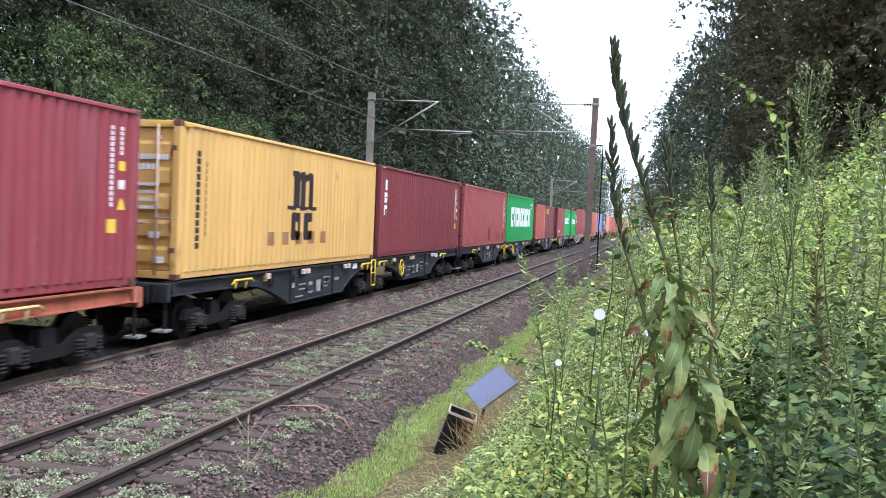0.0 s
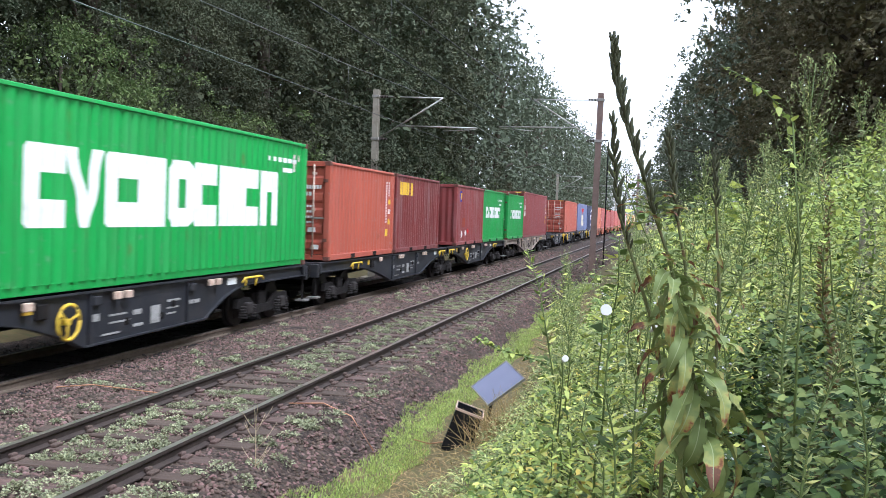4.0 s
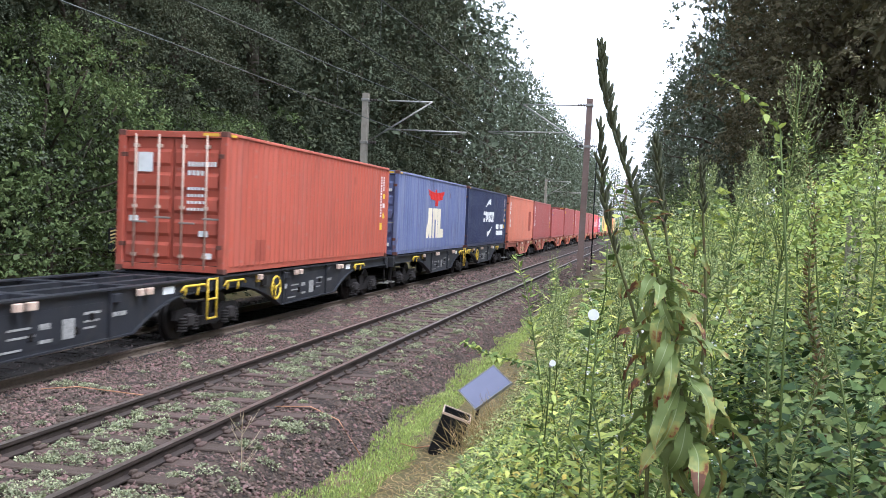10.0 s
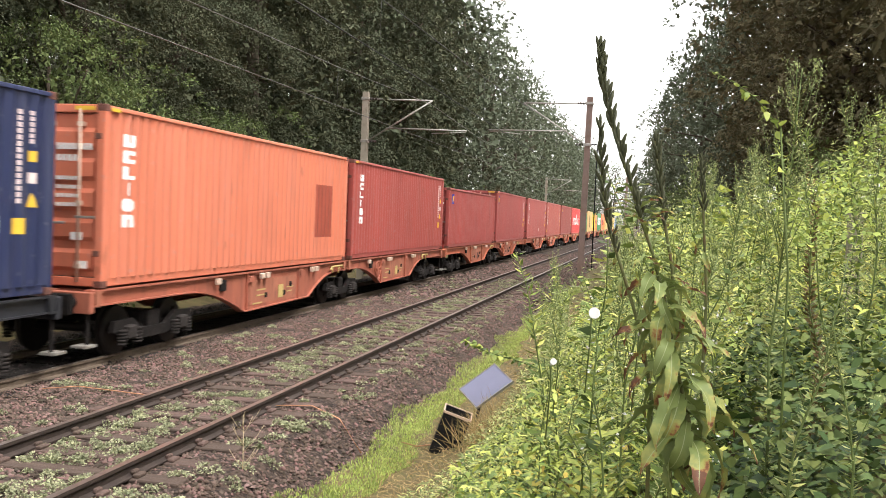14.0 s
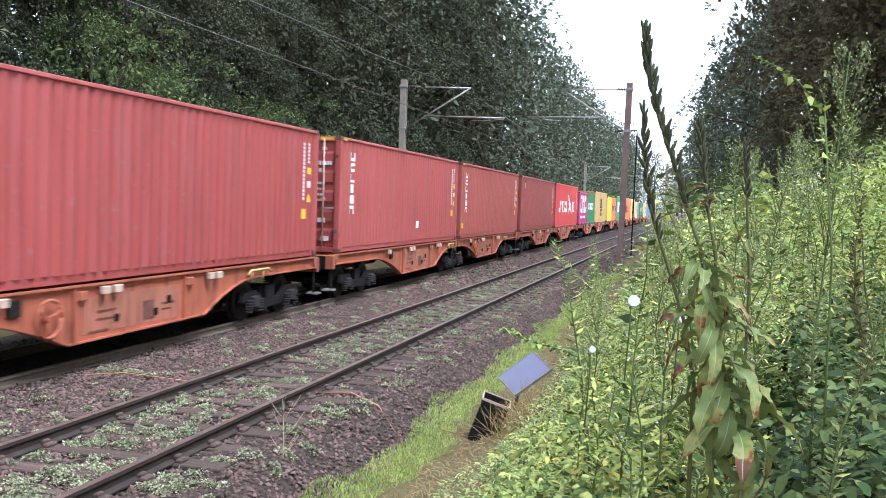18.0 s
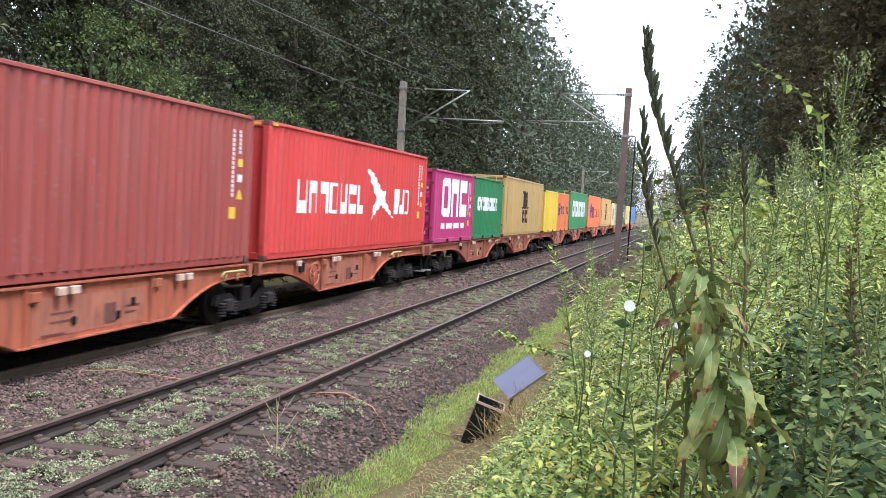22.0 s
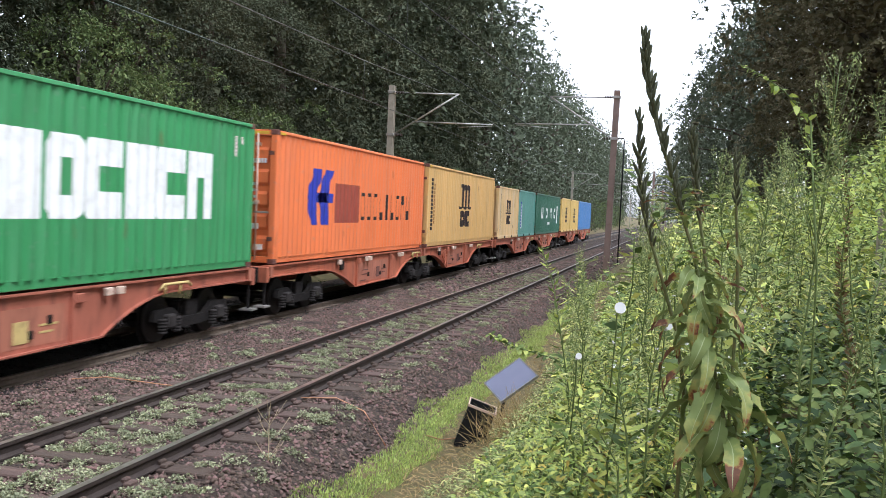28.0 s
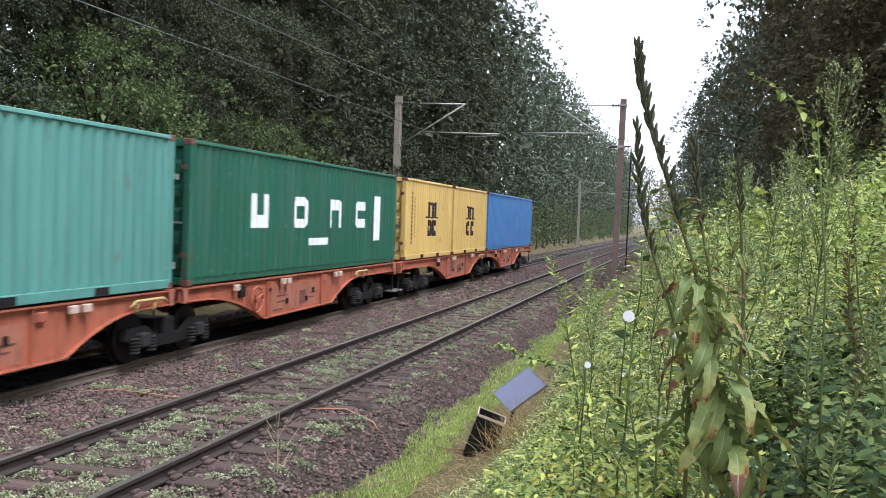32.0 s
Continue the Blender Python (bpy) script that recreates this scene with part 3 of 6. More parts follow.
def container(u, length, height, col, label, doors=True, dirt=0.35, marks=()):
    mat = paint(*col, dirt)
    rail = paint(*(min(255, x + 14) for x in col), dirt)      # a lighter mix of the wall paint for the top rails
    half = 1.219
    c = thing("shipping_container", pose(FAR, u, Z_DECK), label, "shipping container", "containers on the train")
    L, H = length, height
    v, q = corrugated(L - 0.3, H - 0.225)
    for s, nm in ((1, "side_wall"), (-1, "side_wall")):
        w = v.copy()
        w[:, 1] += 0.15
        w[:, 2] += 0.15
        w[:, 0] = s * (half - 0.02 + w[:, 0])
        part(nm, raw_mesh(nm, w, quads=q if s > 0 else q[:, ::-1]), mat, c)
    rv, rq = corrugated(L - 0.1, 2 * half - 0.1, 0.02, 0.21)
    rw = np.stack([rv[:, 2] - half + 0.05, rv[:, 1] + 0.05, H - 0.03 + rv[:, 0]], 1)
    part("roof", raw_mesh("roof", rw, quads=rq[:, ::-1]), mat, c)
    part("floor", box(bmesh.new(), -half + 0.06, half - 0.06, 0.03, L - 0.03, 0.06, 0.16), M_BOGIE, c, "dark underside")
    for s in (-1, 1):
        x0, x1 = (half - 0.06, half) if s > 0 else (-half, -half + 0.06)
        part("top_rail", box(bmesh.new(), x0, x1, 0.12, L - 0.12, H - 0.08, H - 0.015, 0.008), rail, c)
        if L > 7:
            x0, x1 = (half - 0.1, half - 0.055) if s > 0 else (-half + 0.055, -half + 0.1)
        part("bottom_rail", box(bmesh.new(), x0, x1, 0.12, L - 0.12, 0.02, 0.165, 0.008), mat, c)
        for y0, y1 in ((0.0, 0.15), (L - 0.15, L)):
            a, b = (half - 0.16, half - 0.003) if s > 0 else (-half + 0.003, -half + 0.16)
            part("corner_post", box(bmesh.new(), a, b, y0 + 0.004, y1 - 0.004, 0.1, H - 0.1, 0.015), mat, c)
            a, b = (half - 0.16, half) if s > 0 else (-half, -half + 0.16)
            for z in (0.0, H - 0.118):
                part("corner_casting", box(bmesh.new(), a, b, y0, y1, z, z + 0.118, 0.012), M_CASTING, c)
    for y0, y1 in ((0.02, 0.1), (L - 0.1, L - 0.02)):
        part("end_header", box(bmesh.new(), -half + 0.16, half - 0.16, y0, y1, H - 0.14, H - 0.01, 0.01), mat, c)
        part("end_sill", box(bmesh.new(), -half + 0.16, half - 0.16, y0, y1, 0.02, 0.16, 0.01), mat, c)
    ev, eq = corrugated(2 * half - 0.32, H - 0.3, 0.045, 0.25)
    fw = np.stack([ev[:, 1] - half + 0.16, -ev[:, 0], ev[:, 2] + 0.15], 1)
    back = fw.copy()
    back[:, 1] = L - 0.06 - fw[:, 1]
    part("end_wall", raw_mesh("end_wall", back, quads=eq[:, ::-1]), mat, c)
    if doors:
        for s in (-1, 1):
            a, b = (0.012, half - 0.165) if s > 0 else (-half + 0.165, -0.012)
            d = part("door", box(bmesh.new(), a, b, 0.1, 0.13, 0.17, H - 0.15), mat, c)
            k = (H - 0.5) / 5
            for i in range(5):
                z = 0.25 + i * k
                part("door_pressing", prism(bmesh.new(), [(0.1, z), (0.05, z + 0.07), (0.05, z + k - 0.19), (0.1, z + k - 0.12)], "x", a + 0.05, b - 0.05), mat, d)
            for z in (0.5, H - 0.55):
                part("hinge", box(bmesh.new(), *((b - 0.02, b + 0.1) if s > 0 else (a - 0.1, a + 0.02)), -0.004, 0.1, z, z + 0.09, 0.006), M_CASTING, d)
            for f in (0.22, 0.72):
                x = a + (b - a) * f
                bm = tube(bmesh.new(), [(x, 0.025, 0.08), (x, 0.025, H - 0.08)], 0.021, 8)
                for z in (0.3, 1.3, H - 0.35):
                    box(bm, x - 0.05, x + 0.05, 0.01, 0.1, z, z + 0.07)
                part("locking_bar", bm, M_LAMPW, d, "galvanised locking bar")
                part("door_handle", box(bmesh.new(), x - 0.05, x + 0.3, -0.005, 0.012, 0.95 + 0.2 * f, 0.99 + 0.2 * f, 0.006), M_GALV, d)
        figures = bmesh.new()
        for z, x1, n in ((H - 0.72, 0.98, 9), (H - 0.9, 0.72, 4), (H - 1.2, 0.8, 6), (H - 1.34, 0.8, 6), (H - 1.48, 0.76, 5), (H - 1.62, 0.8, 6)):
            w = (x1 - 0.34) / n
            for i in range(n):
                box(figures, 0.34 + i * w, 0.34 + (i + 0.7) * w, 0.044, 0.054, z, z + (0.1 if z > H - 1 else 0.06))
        part("door_lettering", figures, M_WHITE, c)["kind"] = "stuff"
        part("label_plate", box(bmesh.new(), -0.78, -0.45, 0.036, 0.052, H - 0.85, H - 0.45), M_WHITE, c)
        for x, z in ((-0.95, 1.02), (0.62, 0.75), (0.72, 0.3)):
            part("paper_label", box(bmesh.new(), x, x + 0.2, 0.036, 0.052, z, z + 0.12), M_WHITE, c)
    else:
        fw[:, 1] += 0.05
        part("front_wall", raw_mesh("front_wall", fw, quads=eq), mat, c)
    if L < 7:
        # solid dark blocks stand for the shade inside the pocket openings
        for y in (L / 2 - 1.2, L / 2 + 0.85):
            part("fork_pocket", box(bmesh.new(), half - 0.02, half + 0.003, y, y + 0.36, 0.03, 0.145), M_BOGIE, c, "fork pocket, its inner shade drawn as a dark block")
    if H > 2.7:
        part("height_stripe", box(bmesh.new(), half - 0.003, half + 0.004, 0.16, 0.42, H - 0.1, H - 0.045), M_GOLD, c, "yellow height stripe")
        part("height_stripe", box(bmesh.new(), half - 0.55, half - 0.2, 0.012, 0.022, H - 0.1, H - 0.04), M_GOLD, c, "yellow height stripe")
    for name, shape, mk in marks:
        ob = part(name, drape(shape, L, 0.002 if name == "repair_patch" else 0.006 if name in ("yellow_logo", "panel_figures", "primer_patch") else 0.004), mk, c)
        if name in ("serial_marking", "small_lettering", "upright_lettering"):
            ob["kind"] = "stuff"
    return c


def serial(L, H, tall=1.3):
    """The columns of small unreadable figures near the far end of a side, with their labels."""
    z1 = H - 0.3
    out = [("serial_marking", bars(column(L - 0.77, L - 0.722, z1 - tall, z1, 15, 0.25) + column(L - 0.5, L - 0.452, z1 - tall * 0.36, z1, 6, 0.25)), M_SERIAL)]
    if tall > 1:
        out.append(("small_label", bars([(L - 0.53, L - 0.4, z1 - 0.72, z1 - 0.57)]), M_GOLD))
        out.append(("small_label", bars([(L - 0.54, L - 0.4, z1 - 1.02, z1 - 0.87)]), M_SERIAL))
        out.append(("warning_label", [[(L - 0.56, z1 - 1.35), (L - 0.37, z1 - 1.35), (L - 0.465, z1 - 1.15)]], M_GOLD))
        out.append(("height_label", bars([(L - 0.86, L - 0.6, z1 - 1.72, z1 - 1.5)]), M_GOLD))
    return out


def upright(y0, y1, z0, z1, n, mk):
    if 2 < n < 8:
        return [("upright_shape", plain_shape(k, *q, 0.34 * (y1 - y0)), mk) for k, q in zip("noilcusa", column(y0, y1, z0, z1, n, 0.2))]
    return [("upright_lettering", bars(column(y0, y1, z0, z1, n, 0.22)), mk)]


def row(y0, y1, z0, z1, n, mk, gap=0.22):
    if z1 - z0 < 0.4:
        return [("small_lettering", bars(block_row(y0, y1, z0, z1, n, gap)), mk)]
    return [("letter_block", bars([s]), mk) for s in block_row(y0, y1, z0, z1, n, gap)]


def arch_mark(y0, y1, zm, z0, z1, mk):
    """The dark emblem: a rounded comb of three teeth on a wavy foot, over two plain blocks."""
    w, h = y1 - y0, z1 - zm

    def at(a, b):
        return (y0 + a * w, zm + b * h)
    comb = [at(0.06, 0.08), at(0.06, 0.84), at(0.0, 0.88), at(0.0, 1.0), at(0.27, 1.0), at(0.31, 0.93), at(0.42, 1.0), at(0.55, 1.0), at(0.62, 0.92), at(0.73, 1.0), at(0.86, 1.0),
            at(0.97, 0.9), at(0.98, 0.08), at(0.74, 0.08), at(0.74, 0.74), at(0.7, 0.8), at(0.64, 0.74), at(0.64, 0.08), at(0.4, 0.08), at(0.4, 0.74), at(0.36, 0.8), at(0.3, 0.74), at(0.3, 0.08)]
    foot = [at(-0.22, 0.1), at(-0.18, 0.0), at(0.1, -0.02), at(0.26, 0.05), at(0.38, -0.02), at(0.62, -0.02), at(0.76, 0.05), at(0.92, -0.02), at(1.18, 0.0), at(1.22, 0.1), at(1.0, 0.085), at(0.02, 0.085)]
    zt = zm - 0.07
    return [("emblem", [comb], mk), ("emblem_foot", [foot], mk),
            ("emblem_block", plain_shape("o", y0 - 0.02 * w, y0 + 0.43 * w, z0, zt, 0.16 * w), mk), ("emblem_block", plain_shape("c", y0 + 0.52 * w, y0 + 1.0 * w, z0, zt, 0.22 * w), mk)]


def shipping_column(y, z0, z1, mk):
    """Two upright columns of plain bars, the second shorter and fainter."""
    return upright(y, y + 0.22, z0, z1, 13, mk) + upright(y + 0.36, y + 0.5, z0 + 0.12 * (z1 - z0), z1 - 0.1 * (z1 - z0), 11, M_DUST)


def small_logo(y0, y1, z0, z1):
    ym = (y0 + y1) / 2
    return [("blue_logo", bars([(y0, y1, z0, z1)]), M_NAVY),
            ("yellow_logo", [[(y0 + 0.05, z0 + 0.06), (ym + 0.05, z0 + 0.06), (y1 - 0.04, z1 - 0.08), (ym - 0.05, z1 - 0.08)]], M_GOLD)]


def diamond(y, z, r, mk, name="hazard_diamond"):
    return [(name, [[(y - r, z), (y, z - r), (y + r, z), (y, z + r)]], mk)]


def crescent(y0, y1, z0, z1, flip):
    pts = []
    n = 8
    for i in range(n + 1):
        f = i / n
        pts.append((y0 + (y1 - y0) * f, (z0 + (z1 - z0) * math.sin(f * 1.5)) if not flip else (z1 - (z1 - z0) * math.sin((1 - f) * 1.5))))
    for i in range(n, -1, -1):
        f = i / n
        th = 0.04 + 0.26 * (f if not flip else 1 - f)
        z = (z0 + (z1 - z0) * math.sin(f * 1.5)) if not flip else (z1 - (z1 - z0) * math.sin((1 - f) * 1.5))
        pts.append((y0 + (y1 - y0) * f, z - th if not flip else z + th))
    return [("swoosh", [pts], M_WHITE)]


def chevrons(y0, y1, z0, z1):
    """Two blue slanted strokes bent at half height, with a bar to the side."""
    w, zm = (y1 - y0), (z0 + z1) / 2

    def at(a, z):
        return (y0 + a * w, z)
    out = [("blue_chevron", [[at(a, zm), at(a + 0.17, z0), at(a + 0.42, z0), at(a + 0.34, zm - 0.02), at(a + 0.34, zm + 0.02), at(a + 0.56, z1), at(a + 0.24, z1)]], M_NAVY) for a in (-0.04, 0.36)]
    return out + [("blue_chevron", [[at(0.3, zm - 0.13), at(0.92, zm - 0.13), at(0.92, zm + 0.1), at(0.36, zm + 0.1)]], M_NAVY)]


HC, STD, FT40, FT20 = 2.896, 2.591, 12.192, 6.058
DARK_RED, RED = (132, 48, 52), (158, 62, 60)


def build_containers():
    S = serial
    green = (28, 160, 60)
    P = []

    def add(u, L, H, col, label, doors=True, dirt=0.35, marks=()):
        P.append(container(u, L, H, col, label, doors, dirt, marks))

    add(2.05, FT40, HC, (150, 56, 62), "dark red corrugated forty-foot container on an orange wagon", marks=S(FT40, HC))
    add(15.61, FT40, HC, (224, 170, 82), "yellow forty-foot container with a dark emblem on its side",
        marks=arch_mark(5.55, 6.95, 1.38, 0.65, 2.3, M_INK) + shipping_column(0.69, 0.56, 2.43, M_INK) + row(4.2, 8.4, 0.55, 0.85, 5, M_DUST, 0.6))
    add(28.4, FT40, HC, DARK_RED, "dark red forty-foot container with white upright lettering", marks=upright(0.52, 0.92, 1.34, 2.53, 3, M_WHITE) + S(FT40, HC))
    add(41.68, FT40, HC, (172, 76, 72), "faded red forty-foot container with darker repainted patches", marks=[("repair_patch", bars([q]), M_PATCH_RED) for q in ((6.55, 7.3, 0.25, 0.85), (9.2, 9.35, 0.2, 0.7), (9.9, 10.2, 0.25, 0.6), (11.2, 11.55, 0.22, 0.62))] + S(FT40, HC))
    add(54.27, FT40, HC, green, "bright green forty-foot container with large white lettering", marks=row(FT40 - 2.3, FT40 - 0.55, HC - 0.52, HC - 0.42, 6, M_WHITE, 0.4) + row(FT40 - 1.4, FT40 - 0.8, HC - 0.74, HC - 0.64, 2, M_WHITE, 0.3) + plain_row(1.79, 10.51, 0.95, 2.13, "cvcbocbcn", M_WHITE, 0.36, 0.05) + S(FT40, HC, 0.4))
    add(68.12, FT20, STD, (186, 84, 62), "orange-brown twenty-foot container with white figures", marks=S(FT20, STD))
    add(74.44, FT20, STD, (128, 48, 46), "dark red twenty-foot container with yellow lettering", False, 0.5, marks=row(0.45, 2.15, 1.92, 2.34, 5, M_GOLD))
    add(83.8, FT20, STD, (150, 60, 58), "worn red twenty-foot container with hazard diamonds", False, 0.5,
        marks=small_logo(0.68, 1.1, 1.88, 2.32) + diamond(1.17, 0.48, 0.19, M_WHITE) + diamond(1.96, 0.53, 0.19, M_WHITE) + diamond(2.5, 0.6, 0.19, M_RED)
        + [("repair_patch", bars([(1.24, 1.88, 0.79, 1.18)]), M_PATCH)])
    for x, mk in ((-0.55, M_RED), (-0.02, M_WHITE)):
        part("end_diamond", prism(bmesh.new(), [(x - 0.17, 0.88), (x, 0.71), (x + 0.17, 0.88), (x, 1.05)], "y", 0.035, 0.06), mk, P[-1])
    add(89.9, FT20, STD, green, "green twenty-foot container with white lettering, doors away", False, 0.3, marks=row(FT20 - 2.3, FT20 - 0.55, STD - 0.52, STD - 0.42, 6, M_WHITE, 0.4) + row(FT20 - 1.4, FT20 - 0.8, STD - 0.74, STD - 0.64, 2, M_WHITE, 0.3) + plain_row(0.86, 5.02, 1.2, 1.75, "cvcbocbcn", M_WHITE, 0.36, 0.05))
    add(97.44, FT20, STD, green, "green twenty-foot container with white lettering and dark doors", marks=row(FT20 - 2.3, FT20 - 0.55, STD - 0.52, STD - 0.42, 6, M_WHITE, 0.4) + row(FT20 - 1.4, FT20 - 0.8, STD - 0.74, STD - 0.64, 2, M_WHITE, 0.3) + plain_row(1.04, 5.09, 1.18, 1.68, "cvcbocbcn", M_WHITE, 0.36, 0.05))
    add(103.58, FT40, HC, (146, 56, 56), "red forty-foot container with white upright lettering on a pale wagon", marks=upright(0.62, 0.96, 1.35, 2.53, 3, M_WHITE) + S(FT40, HC))
    add(129.74, FT40, HC, (190, 84, 62), "orange-red forty-foot container with its doors in view",
        marks=[("repair_patch", bars([(1.65, 2.12, 0.21, 0.69)]), M_PATCH)] + S(FT40, HC))
    add(143.17, FT40, HC, (104, 114, 160), "faded blue forty-foot container with cream lettering and a red emblem", True, 0.6,
        marks=plain_row(4.4, 7.5, 0.53, 1.71, "anl", M_CREAM, 0.42, 0.06) + [("red_emblem", [[(4.52, 2.42), (5.72, 2.33), (5.88, 2.46), (6.06, 2.46), (6.2, 2.33), (7.52, 2.42), (7.12, 2.09), (6.32, 2.02), (6.22, 1.8), (5.82, 1.8), (5.74, 2.02), (4.98, 2.06)]], M_RED)])
    add(156.01, FT40, HC, (36, 45, 84), "navy blue forty-foot container with white lettering and swooshes",
        marks=plain_row(4.38, 6.0, 1.23, 1.77, "cna", M_WHITE, 0.26, 0.1) + plain_row(6.2, 7.78, 1.23, 1.77, "con", M_WHITE, 0.26, 0.1) + crescent(4.92, 6.56, 2.0, 2.46, False) + crescent(5.66, 7.15, 0.43, 0.95, True)
        + row(8.58, 11.1, 0.84, 1.11, 10, M_WHITE) + row(8.7, 11.05, 0.5, 0.75, 9, M_WHITE) + S(FT40, HC))
    add(169.46, FT40, HC, (220, 116, 84), "pale orange forty-foot container with white upright lettering",
        marks=upright(0.61, 0.95, 0.96, 2.53, 6, M_WHITE) + [("repair_patch", bars([(9.77, 10.95, 0.68, 2.04)]), M_PATCH)])
    add(182.2, FT40, HC, (172, 72, 64), "orange-red forty-foot container with white upright lettering", marks=upright(0.7, 1.05, 1.04, 2.54, 6, M_WHITE) + S(FT40, HC))
    add(195.63, FT40, STD, (174, 72, 66), "red forty-foot container with a small blue logo", marks=small_logo(0.67, 1.09, 1.9, 2.33))
    add(208.61, FT40, HC, (172, 71, 66), "red forty-foot high container with a small blue logo", marks=small_logo(0.5, 0.92, 2.2, 2.62) + S(FT40, HC))
    add(222.25, FT40, HC, (180, 79, 72), "red forty-foot container with white upright lettering and a white spot",
        marks=upright(0.74, 1.1, 0.97, 2.59, 6, M_WHITE) + [("white_spot", bars([(6.95, 7.2, 0.51, 0.74)]), M_WHITE)] + S(FT40, HC))
    add(235.05, FT40, HC, (178, 82, 70), "brick red forty-foot container with white upright lettering", False, marks=upright(0.7, 1.12, 1.0, 2.58, 6, M_WHITE) + S(FT40, HC)
        + [("height_label", bars([(0.25, 0.5, 0.4, 0.6)]), M_GOLD)])
    add(248.2, FT40, HC, (162, 70, 62), "dark red forty-foot container with a small blue logo", False, marks=small_logo(1.0, 1.42, 2.18, 2.62) + S(FT40, HC))
    add(261.1, FT40, HC, (222, 62, 58), "bright red forty-foot container with white lettering and a white bird shape", False, 0.25,
        marks=plain_row(1.68, 6.3, 1.0, 1.75, "unnoucl", M_WHITE, 0.17, 0.24) + [("white_emblem", [[(6.28, 2.25), (6.9, 2.1), (7.7, 1.62), (8.0, 1.68), (7.9, 1.45), (8.83, 0.85), (7.6, 1.25), (6.75, 0.83), (7.15, 1.45)]], M_WHITE)]
        + plain_row(8.86, 10.45, 1.0, 1.75, "suo", M_WHITE, 0.2, 0.2) + S(FT40, HC))
    add(274.46, FT20, STD, (200, 50, 118), "magenta twenty-foot container with large white lettering", True, 0.15,
        marks=plain_row(1.15, 5.0, 0.93, 2.32, "onc", M_WHITE, 0.26, 0.09)
        + row(1.13, 4.65, 0.5, 0.7, 16, M_WHITE) + S(FT20, STD))
    add(280.6, FT20, STD, (44, 134, 76), "green twenty-foot container with white lettering", False, 0.3, marks=plain_row(0.91, 4.98, 1.2, 1.77, "cvcbocbcn", M_WHITE, 0.36, 0.05))
    add(287.22, FT40, HC, (208, 168, 96), "tan forty-foot container with a dark emblem", marks=arch_mark(5.3, 6.8, 1.38, 0.63, 2.3, M_INK) + shipping_column(0.7, 0.6, 2.4, M_INK))
    add(300.24, FT20, STD, (246, 206, 44), "plain yellow twenty-foot container", False, 0.2)
    add(306.31, FT20, STD, (240, 116, 54), "orange twenty-foot container with blue emblem and dark lettering", False, 0.25,
        marks=chevrons(0.5, 1.6, 1.06, 1.87) + plain_row(1.95, 5.86, 1.15, 1.68, "nnbooilionu", M_INK, 0.26, 0.25) + [("primer_patch", bars([(4.12, 4.55, 0.3, 2.0)]), M_DUSTY)])
    add(313.05, FT40, HC, (56, 148, 82), "green forty-foot container with large white lettering and dark doors", marks=plain_row(1.8, 10.53, 0.98, 2.18, "cvcbocbcn", M_WHITE, 0.36, 0.05) + S(FT40, HC, 0.4))
    add(326.36, FT40, HC, (244, 118, 58), "orange forty-foot container with blue emblem and a brown repair patch", True, 0.2,
        marks=chevrons(1.91, 3.7, 0.84, 2.18) + plain_row(5.75, 10.68, 0.95, 1.7, "ooolilonu", M_INK, 0.24, 0.25) + [("repair_patch", bars([(3.72, 5.64, 0.88, 1.88)]), M_PATCH)])
    add(339.16, FT40, HC, (220, 170, 94), "pale yellow forty-foot container with a dark emblem", marks=arch_mark(5.3, 6.95, 1.39, 0.67, 2.38, M_INK) + shipping_column(0.59, 0.59, 2.45, M_INK))
    add(352.55, FT20, STD, (226, 184, 118), "rusty cream twenty-foot container with a faded emblem", False, 0.8, marks=arch_mark(2.5, 3.55, 1.24, 0.72, 1.96, M_INK) + shipping_column(0.7, 0.39, 2.26, M_INK))
    add(358.7, FT20, STD, (84, 146, 132), "teal twenty-foot container with a white upright panel", False, 0.3, marks=upright(0.78, 1.23, 0.47, 2.18, 1, M_WHITE) + [("panel_figures", bars(column(0.92, 1.1, 0.55, 2.0, 9, 0.3)), M_NAVY)])
    add(365.29, FT40, STD, (32, 96, 70), "dark green forty-foot container with spaced white lettering",
        marks=[("letter_shape", plain_shape(k, y, y + 0.8, 1.03, 1.72, 0.2), M_WHITE) for k, y in zip("uonc", (2.52, 4.6, 6.8, 8.7))] + [("small_label", bars([(5.53, 6.75, 0.62, 0.79)]), M_WHITE),
               ("white_panel", bars([(10.15, 10.7, 0.67, 1.9)]), M_WHITE)])
    add(378.5, FT20, STD, (222, 180, 90), "yellow twenty-foot container with a dark emblem", marks=arch_mark(2.7, 3.9, 1.35, 0.74, 1.9, M_INK) + shipping_column(0.7, 0.5, 2.2, M_INK))
    add(384.85, FT20, STD, (222, 180, 90), "yellow twenty-foot container with a dark emblem", False, marks=arch_mark(2.3, 3.5, 1.35, 0.7, 1.87, M_INK))
    add(391.28, FT40, STD, (62, 120, 184), "plain blue forty-foot container at the end of the train", False, 0.35)
    return P


M_DUST = material("faded_figures", srgb(150, 110, 70), 0.8, 0.1, 3.0, 0.0)
M_PATCH_RED = material("dark_red_touch_up", srgb(140, 50, 48), 0.55, 0.15, 3.0, 0.0)
M_DUSTY = material("grey_primer", srgb(196, 150, 118), 0.8, 0.2, 2.0, 0.0)
M_SERIAL = material("worn_figures", srgb(222, 202, 198), 0.7, 0.15, 6.0, 0.0)
M_PATCH = material("repair_paint", srgb(150, 72, 56), 0.6, 0.15, 3.0, 0.0)
M_CREAM = material("cream_marking", srgb(232, 220, 196), 0.6, 0.08, 2.0, 0.0)


WHEELSETS = []


